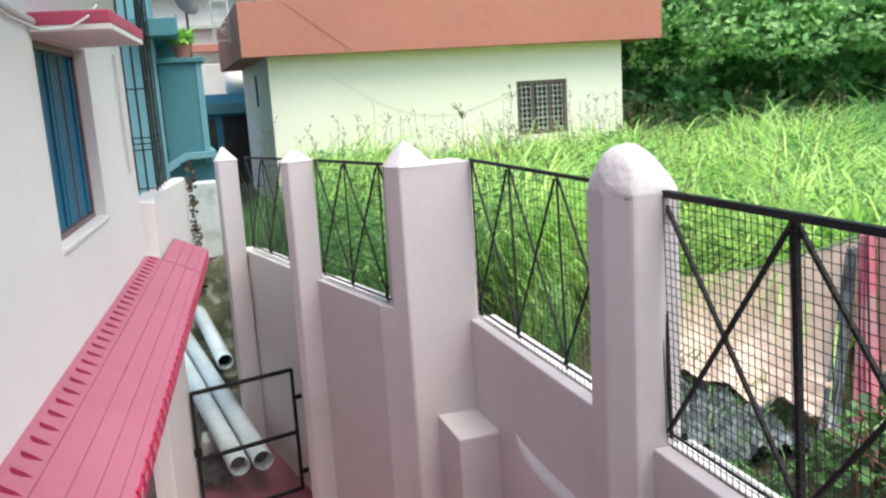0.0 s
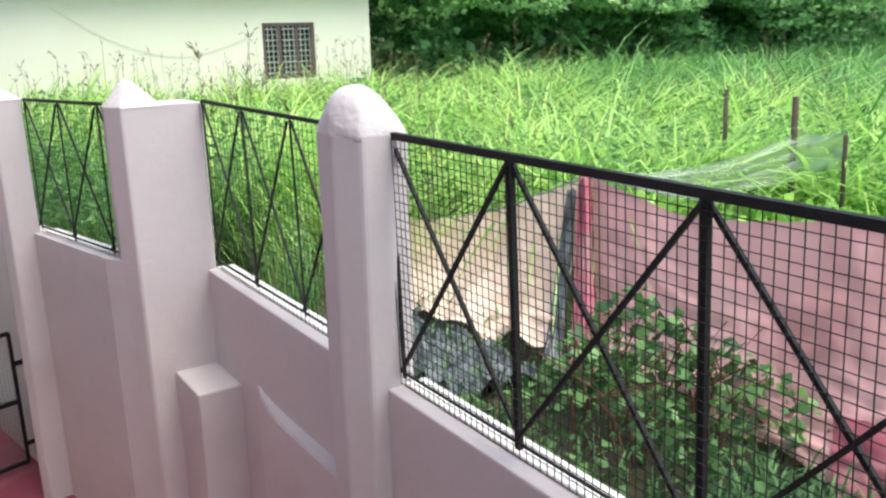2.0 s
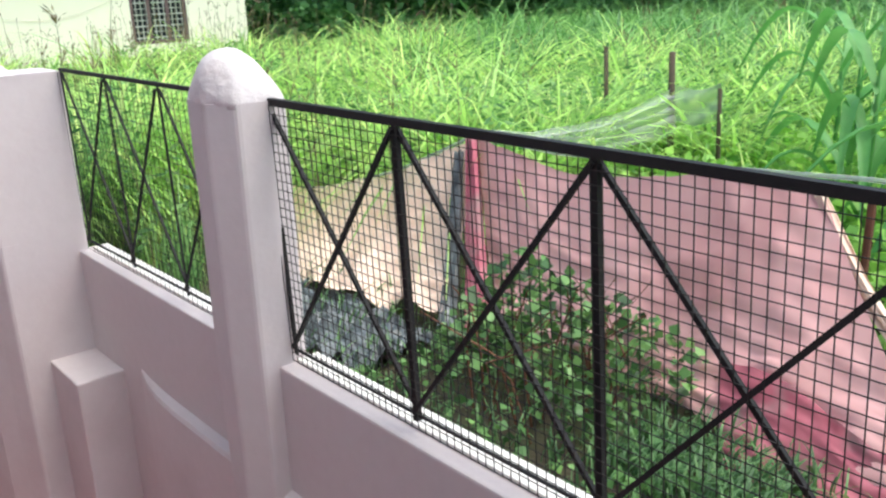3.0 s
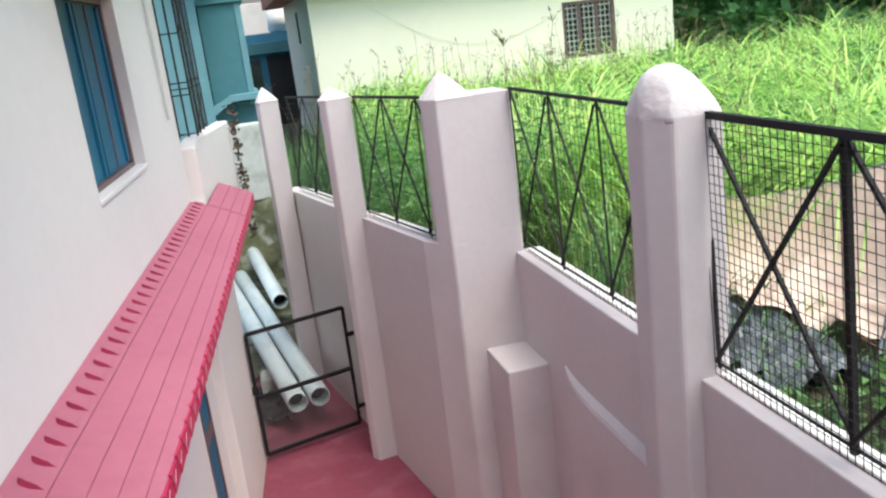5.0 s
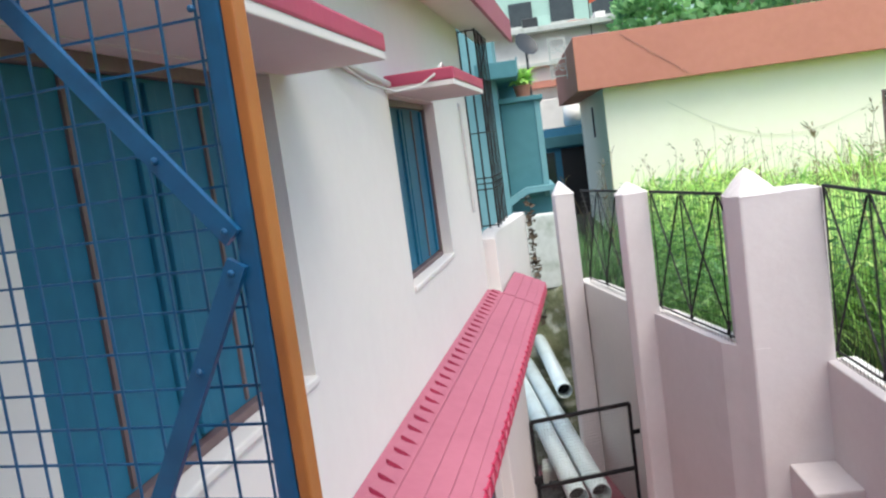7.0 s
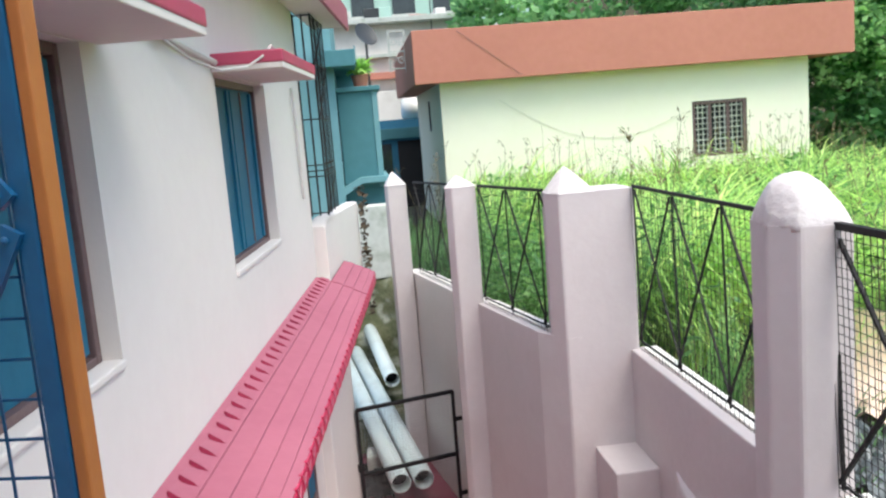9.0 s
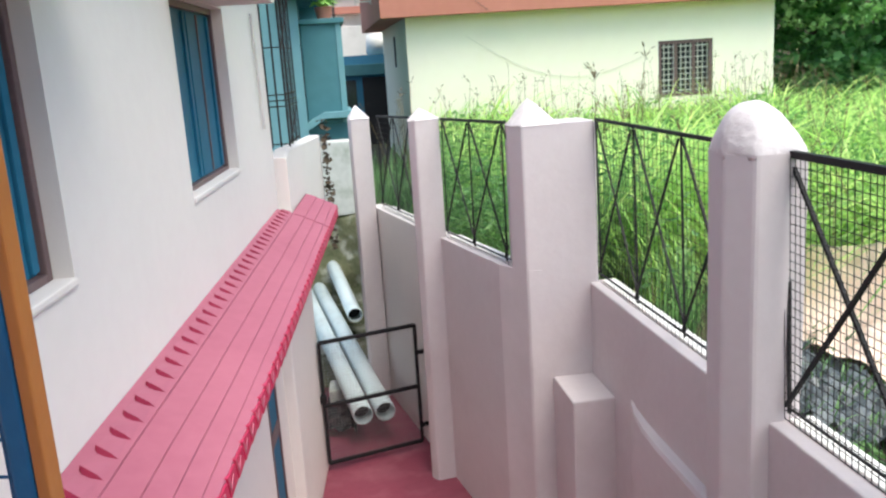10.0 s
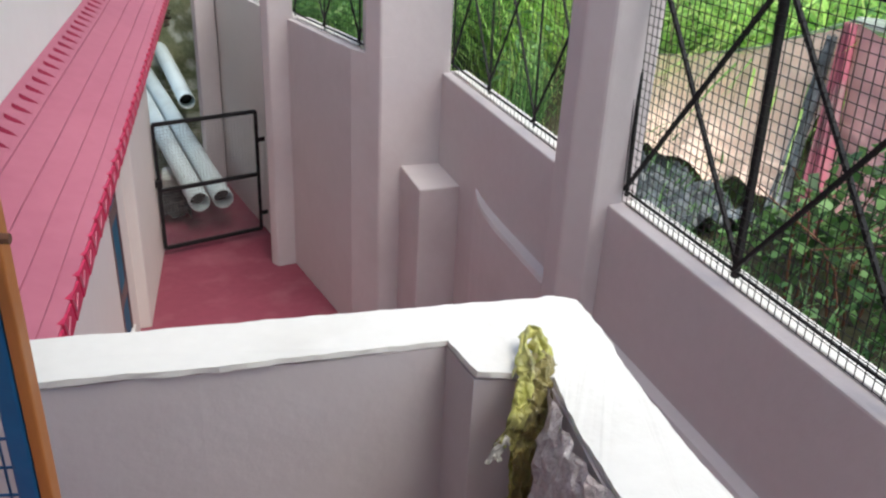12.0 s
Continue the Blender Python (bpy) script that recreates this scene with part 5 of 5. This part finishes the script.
for k in range(3):
    x0 = w[0] + 0.06 + (w[1] - w[0] - 0.06) * k / 3
    bm = bmesh.new()
    for i in range(3):
        x = x0 + 0.06 + i * 0.085
        bar((x, CY + 0.06, w[2] + 0.06), (x, CY + 0.06, w[3] - 0.06), 0.012, bm=bm)
    for j in range(9):
        zz = w[2] + 0.1 + j * 0.092
        bar((x0 + 0.02, CY + 0.055, zz), (x0 + 0.27, CY + 0.055, zz), 0.012 if j % 2 else 0.02, bm=bm)
    part("grille", bm, M["cement"], win, "pale iron grille")
part("vent", block(C0 - 0.012, C0 - 0.002, 16.0, 16.25, 3.2, 3.75), M["dark"], t, "narrow dark vent")
bm = tube([(3.0 + 0.35 * i, CY - 0.02, 3.62 - 0.75 * math.sin(min(1, i / 9.4) * math.pi) * 0.75 - 0.04 * i) for i in range(10)], 0.0035)
tagged(part("wall_wire", bm, M["thin_wire"]), "thin slack wire along the cream wall", "wire")
bm = tube([(C0 + 0.3 + 0.1 * i, CY - 0.36 - 0.004, 4.75 - 0.075 * i) for i in range(11)], 0.0035)
tagged(part("roof_cable", bm, M["brown"]), "dark cable hanging over the parapet", "cable")
# pale scroll rail on the roof corner
t = thing("roof_rail", (1.5, 15.5, 4.4), "small pale metal scroll rail beside the roof corner", "rail")
part("post", bar((1.32, 15.5, 4.30), (1.32, 15.5, 5.05), 0.03), M["cement"], t)
part("post", bar((1.60, 15.5, 4.30), (1.60, 15.5, 5.05), 0.03), M["cement"], t)
for zz in (4.36, 4.66, 5.02):
    part("rail", bar((1.30, 15.5, zz), (1.62, 15.5, zz), 0.025), M["cement"], t)
for k, (cx, cz, r0) in enumerate(((1.40, 4.52, 0.075), (1.53, 4.50, 0.07), (1.40, 4.84, 0.08), (1.53, 4.84, 0.075))):
    part("scroll", tube([(cx + r0 * (1 - 0.06 * i) * math.cos(i * 0.7 + k), 15.5, cz + r0 * (1 - 0.06 * i) * math.sin(i * 0.7 + k)) for i in range(13)], 0.010, sides=6), M["cement"], t)

# ---- teal house at the end of the alley ----
t = thing("teal_house", (-1.0, 12, 0), "teal painted house at the end of the alley", "house")
part("wall", block(-3.0, 0.36, 11.96, 16.5, -0.1, 5.8), M["cyan"], t, "pale cyan painted wall")
part("wall", block(0.37, 0.93, 12.2, 13.6, 2.5, 3.86, 0.02), M["teal"], t, "teal painted bay")
part("corner", block(0.855, 0.935, 12.185, 12.198, 2.5, 3.858, 0.004), M["cyan"], t, "pale corner strip of the bay")
part("ledge", block(0.34, 0.98, 12.14, 13.66, 3.862, 3.93, 0.01), M["teal"], t)
part("wall", block(0.362, 0.68, 13.62, 16.0, 2.0, 4.19), M["teal"], t)
part("balcony", block(0.10, 0.66, 11.6, 14.5, 4.18, 4.40, 0.012), M["teal"], t, "teal balcony slab")
part("balcony_edge", block(0.661, 0.68, 11.62, 14.5, 4.22, 4.44, 0.006), M["cyan"], t, "pale weathered balcony edge")
part("slot_window", block(0.361, 0.375, 11.97, 12.12, 2.9, 3.6), M["glass"], t)
bm = bmesh.new()
o = [(0.28, 2.50), (0.60, 2.66), (1.0, 2.66), (1.0, 2.58), (0.62, 2.58), (0.28, 2.38)]
f = [bm.verts.new((x, 12.0, zz)) for x, zz in o]
b = [bm.verts.new((x, 13.4, zz)) for x, zz in o]
bm.faces.new(f)
bm.faces.new(b[::-1])
for k in range(6):
    bm.faces.new((f[k], b[k], b[(k + 1) % 6], f[(k + 1) % 6]))
part("stair_slab", bm, M["cyan"], t, "sloping pale slab below the bay")
part("base", block(0.365, 1.02, 12.25, 15.5, -0.1, 2.5), M["teal"], t, "dark teal base below the slab")
t = thing("blue_house", (1.5, 19.5, 0), "blue house front with a dark doorway further back", "house")
part("wall", block(0.95, 2.9, 20.0, 22.0, -0.1, 3.5), M["blue_wall"], t)
part("band", block(0.94, 2.91, 19.9, 19.999, 3.05, 3.3, 0.01), M["teal"], t)
part("doorway", block(1.55, 2.1, 19.96, 19.998, 1.2, 3.0), M["dark"], t, "dark doorway")
part("window", block(1.12, 1.40, 19.96, 19.998, 2.2, 2.95), M["glass"], t)
bm = bmesh.new()
bmesh.ops.create_cone(bm, cap_ends=True, segments=20, radius1=0.27, radius2=0.24, depth=0.5, matrix=pose(1.98, 20.35, 3.75))
bmesh.ops.bevel(bm, geom=[e for e in bm.edges if abs(e.verts[0].co.z - e.verts[1].co.z) < 0.01], offset=0.04, segments=2, affect="EDGES")
tagged(part("water_tank", bm, M["white"], smooth=True), "small white plastic water tank", "water tank")
# potted plant on the bay
t = thing("potted_plant", (0.72, 12.6, 3.93), "leafy green plant in a red pot on the teal bay", "potted plant")
bm = bmesh.new()
bmesh.ops.create_cone(bm, cap_ends=True, segments=16, radius1=0.09, radius2=0.13, depth=0.18, matrix=pose(0.72, 12.6, 4.02))
part("pot", bm, M["brick_red"], t)
bm = bmesh.new()
r2 = random.Random(3)
for k in range(170):
    a, l, up = r2.random() * 6.28, 0.08 + 0.24 * r2.random(), 0.02 + 0.26 * r2.random()
    b = Vector((0.72, 12.6, 4.08))
    tip = b + Vector((math.cos(a) * l, math.sin(a) * l, up))
    mid = b.lerp(tip, 0.6) + Vector((0, 0, 0.07))
    s = Vector((-math.sin(a), math.cos(a), 0)) * 0.03
    bm.faces.new([bm.verts.new(c) for c in (b, mid + s, tip, mid - s)])
part("foliage", bm, M["grass"], t, recalc=False)
# satellite dish
t = thing("satellite_dish", (0.95, 18, 4.7), "dark grey satellite dish on a pole", "satellite dish")
bm = bmesh.new()
rings = []
for i in range(5):
    r = 0.27 * i / 4
    rings.append([bm.verts.new(pose(0.98, 17.9, 5.25, 62, 0, 38) @ Vector((r * math.cos(k * math.pi / 10), r * math.sin(k * math.pi / 10), r * r * 0.5))) for k in range(20)] if i else [bm.verts.new(pose(0.98, 17.9, 5.25, 62, 0, 38) @ Vector((0, 0, 0)))])
for k in range(20):
    bm.faces.new((rings[0][0], rings[1][k], rings[1][(k + 1) % 20]))
    for i in range(1, 4):
        bm.faces.new((rings[i][k], rings[i][(k + 1) % 20], rings[i + 1][(k + 1) % 20], rings[i + 1][k]))
part("bowl", bm, M["dish"], t, smooth=True)
part("pole", bar((0.98, 18.0, -0.08), (0.98, 18.0, 5.2), 0.05), M["dish"], t)
# houses up the slope
t = thing("upper_house", (2, 26, 0), "weathered pale house up the slope with a stained flat roof", "house")
part("wall", block(-2.0, 4.2, 26, 30, -0.1, 6.45, 0.02), M["far_wall"], t)
part("band", block(-2.05, 4.25, 25.7, 25.999, 4.78, 4.98, 0.01), M["brick_red"], t)
part("ledge", block(-2.05, 4.25, 25.72, 25.999, 5.42, 5.52, 0.01), M["cement"], t)
part("shed_wall", block(-1.0, 2.4, 25.2, 25.69, -0.1, 4.4, 0.02), M["far_wall"], t, "low pale outbuilding")
part("roof_edge", block(-2.1, 4.3, 25.55, 25.999, 6.40, 6.56, 0.02), M["cement"], t)
r3 = random.Random(5)
for k in range(5):
    x = 0.5 + 0.75 * k + r3.uniform(-0.2, 0.2)
    w, h = r3.uniform(0.12, 0.3), r3.uniform(0.18, 0.5)
    crate = part("roof_box", block(x - w, x + w, 26.2, 26.6, 6.451, 6.451 + h, 0.03, wobble=0.02), M[("cement", "dish", "far_green", "brick_red", "white")[k]], None)
    tagged(crate, "small weathered box on the far flat roof", "box", "boxes on the far roof")
t = thing("green_house", (4, 34, 0), "pale green house far up the slope", "house")
part("wall", block(-4.0, 9.0, 34, 38, -0.1, 9.5), M["far_green"], t)
for k in range(4):
    win = part("window", block(0.9 + 1.6 * k, 1.8 + 1.6 * k, 33.94, 33.98, 7.7, 8.6), M["glass"], t)
    part("sill", block(0.8 + 1.6 * k, 1.9 + 1.6 * k, 33.85, 33.999, 7.58, 7.69, 0.01), M["cement"], win)
part("awning", block(-4.0, 9.0, 33.2, 33.99, 6.95, 7.1, 0.02), M["cement"], t)

t = thing("flag", (3.15, 25.5, 5.1), "small orange-red flag on a thin pole", "flag")
part("pole", bar((3.15, 25.75, 5.1), (3.15, 25.75, 7.6), 0.03), M["dish"], t)
bm = bmesh.new()
rows = [[bm.verts.new((3.15 + 0.3 * i / 6, 25.75 + 0.03 * math.sin(i * 1.3), 7.55 - 0.55 * j / 4 * (1 - 0.4 * i / 6) - 0.1 * i / 6)) for j in range(5)] for i in range(7)]
for a, b in zip(rows, rows[1:]):
    for k in range(4):
        bm.faces.new((a[k], a[k + 1], b[k + 1], b[k]))
part("cloth", bm, M["red_flag"], t, recalc=False)

# ---- woods behind the plot ----
rng = np.random.default_rng(21)


def crown_points(n, x0, x1, y0, y1, z0, z1, seed):
    """Leaf places on lumpy clumps that fill a belt of woods."""
    r = np.random.default_rng(seed)
    k = n // 220
    c = np.c_[r.uniform(x0, x1, k), r.uniform(y0, y1, k), r.uniform(z0, z1, k)]
    rad = r.uniform(0.5, 1.25, k)
    idx = r.integers(0, k, n)
    d = r.normal(size=(n, 3))
    d /= np.linalg.norm(d, axis=1)[:, None]
    d[:, 2] = np.where(d[:, 2] < -0.2, d[:, 2] * 0.4, d[:, 2])
    return c[idx] + d * (rad[idx] * r.uniform(0.72, 1.05, n))[:, None] * np.array([1.15, 1.0, 0.75])


pts = np.concatenate([
    crown_points(100000, 9.3, 30, 15.5, 20.0, 1.6, 8.0, 31),
    crown_points(30000, 14.0, 30, 6.0, 16.0, 1.5, 7.0, 32) + [7.0, 0, 0],
    crown_points(30000, 8.9, 34, 20.0, 27.0, 2.0, 12.0, 33),
])
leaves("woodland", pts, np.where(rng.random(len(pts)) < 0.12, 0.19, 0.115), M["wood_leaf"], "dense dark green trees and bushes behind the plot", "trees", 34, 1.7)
# upper front foliage in a lighter leaf colour, sunlight put into the green
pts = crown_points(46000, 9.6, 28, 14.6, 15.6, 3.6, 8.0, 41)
leaves("woodland", pts, 0.11, M["sunlit_leaf"], "outer leaves of the trees behind the plot, coloured lighter as if sunlit", "trees", 42, 1.5)
p = np.c_[rng.uniform(9.0, 17.0, 22000), rng.uniform(0.5, 13.4, 22000)]
blades("thicket", p, ground_z(p), 1.2 * patchy(p, 0.35), 0.040, 1.0, M["thicket"], "darker tall grass along the far side of the plot", "grass", 45, 0.9)
pts = crown_points(14000, 1.5, 14, 22, 25, 4.3, 6.9, 35)
pts = pts[(pts[:, 0] > 3.6)]
leaves("woodland", pts, 0.16, M["wood_leaf"], "green trees behind the cream house", "trees", 36, 1.7)
r2 = random.Random(9)
for k in range(16):
    x, y = 10 + 18 * r2.random(), 19.5 + 6 * r2.random()
    t = thing("tree", (x, y, 1.45), "thin dark tree trunk among the foliage", "tree", "trees behind the plot")
    h = 5 + 4 * r2.random()
    dx, dy = r2.uniform(-0.7, 0.7), r2.uniform(-0.5, 0.5)
    part("trunk", tube([(x, y, 1.4), (x + dx * 0.4, y + dy * 0.4, 1.45 + h * 0.4), (x + dx, y + dy, 1.45 + h)], [0.16, 0.11, 0.03]), M["bark"], t, smooth=True)
    for j in range(3):
        f = 0.45 + 0.15 * j
        b = Vector((x + dx * f, y + dy * f, 1.45 + h * f))
        part("limb", tube([b, b + Vector((r2.uniform(-1.2, 1.2), r2.uniform(-1, 1), 1.0 + r2.random()))], [0.06, 0.02], sides=6), M["bark"], t, smooth=True)
bm = bmesh.new()
grid = []
for i in range(41):
    row = []
    for j in range(9):
        x, h = -20 + 3.0 * i, j / 8
        row.append(bm.verts.new((x, 34 + 14 * h + (12 if x < 10 else 0), 1.0 + 16 * h + 1.5 * noise.noise((x * 0.2, h * 3, 0)))))
    grid.append(row)
for i in range(40):
    for j in range(8):
        bm.faces.new((grid[i][j], grid[i + 1][j], grid[i + 1][j + 1], grid[i][j + 1]))
tagged(part("backdrop", bm, M["soil"]), "dark wooded hillside far behind", "hillside", kind="structure")
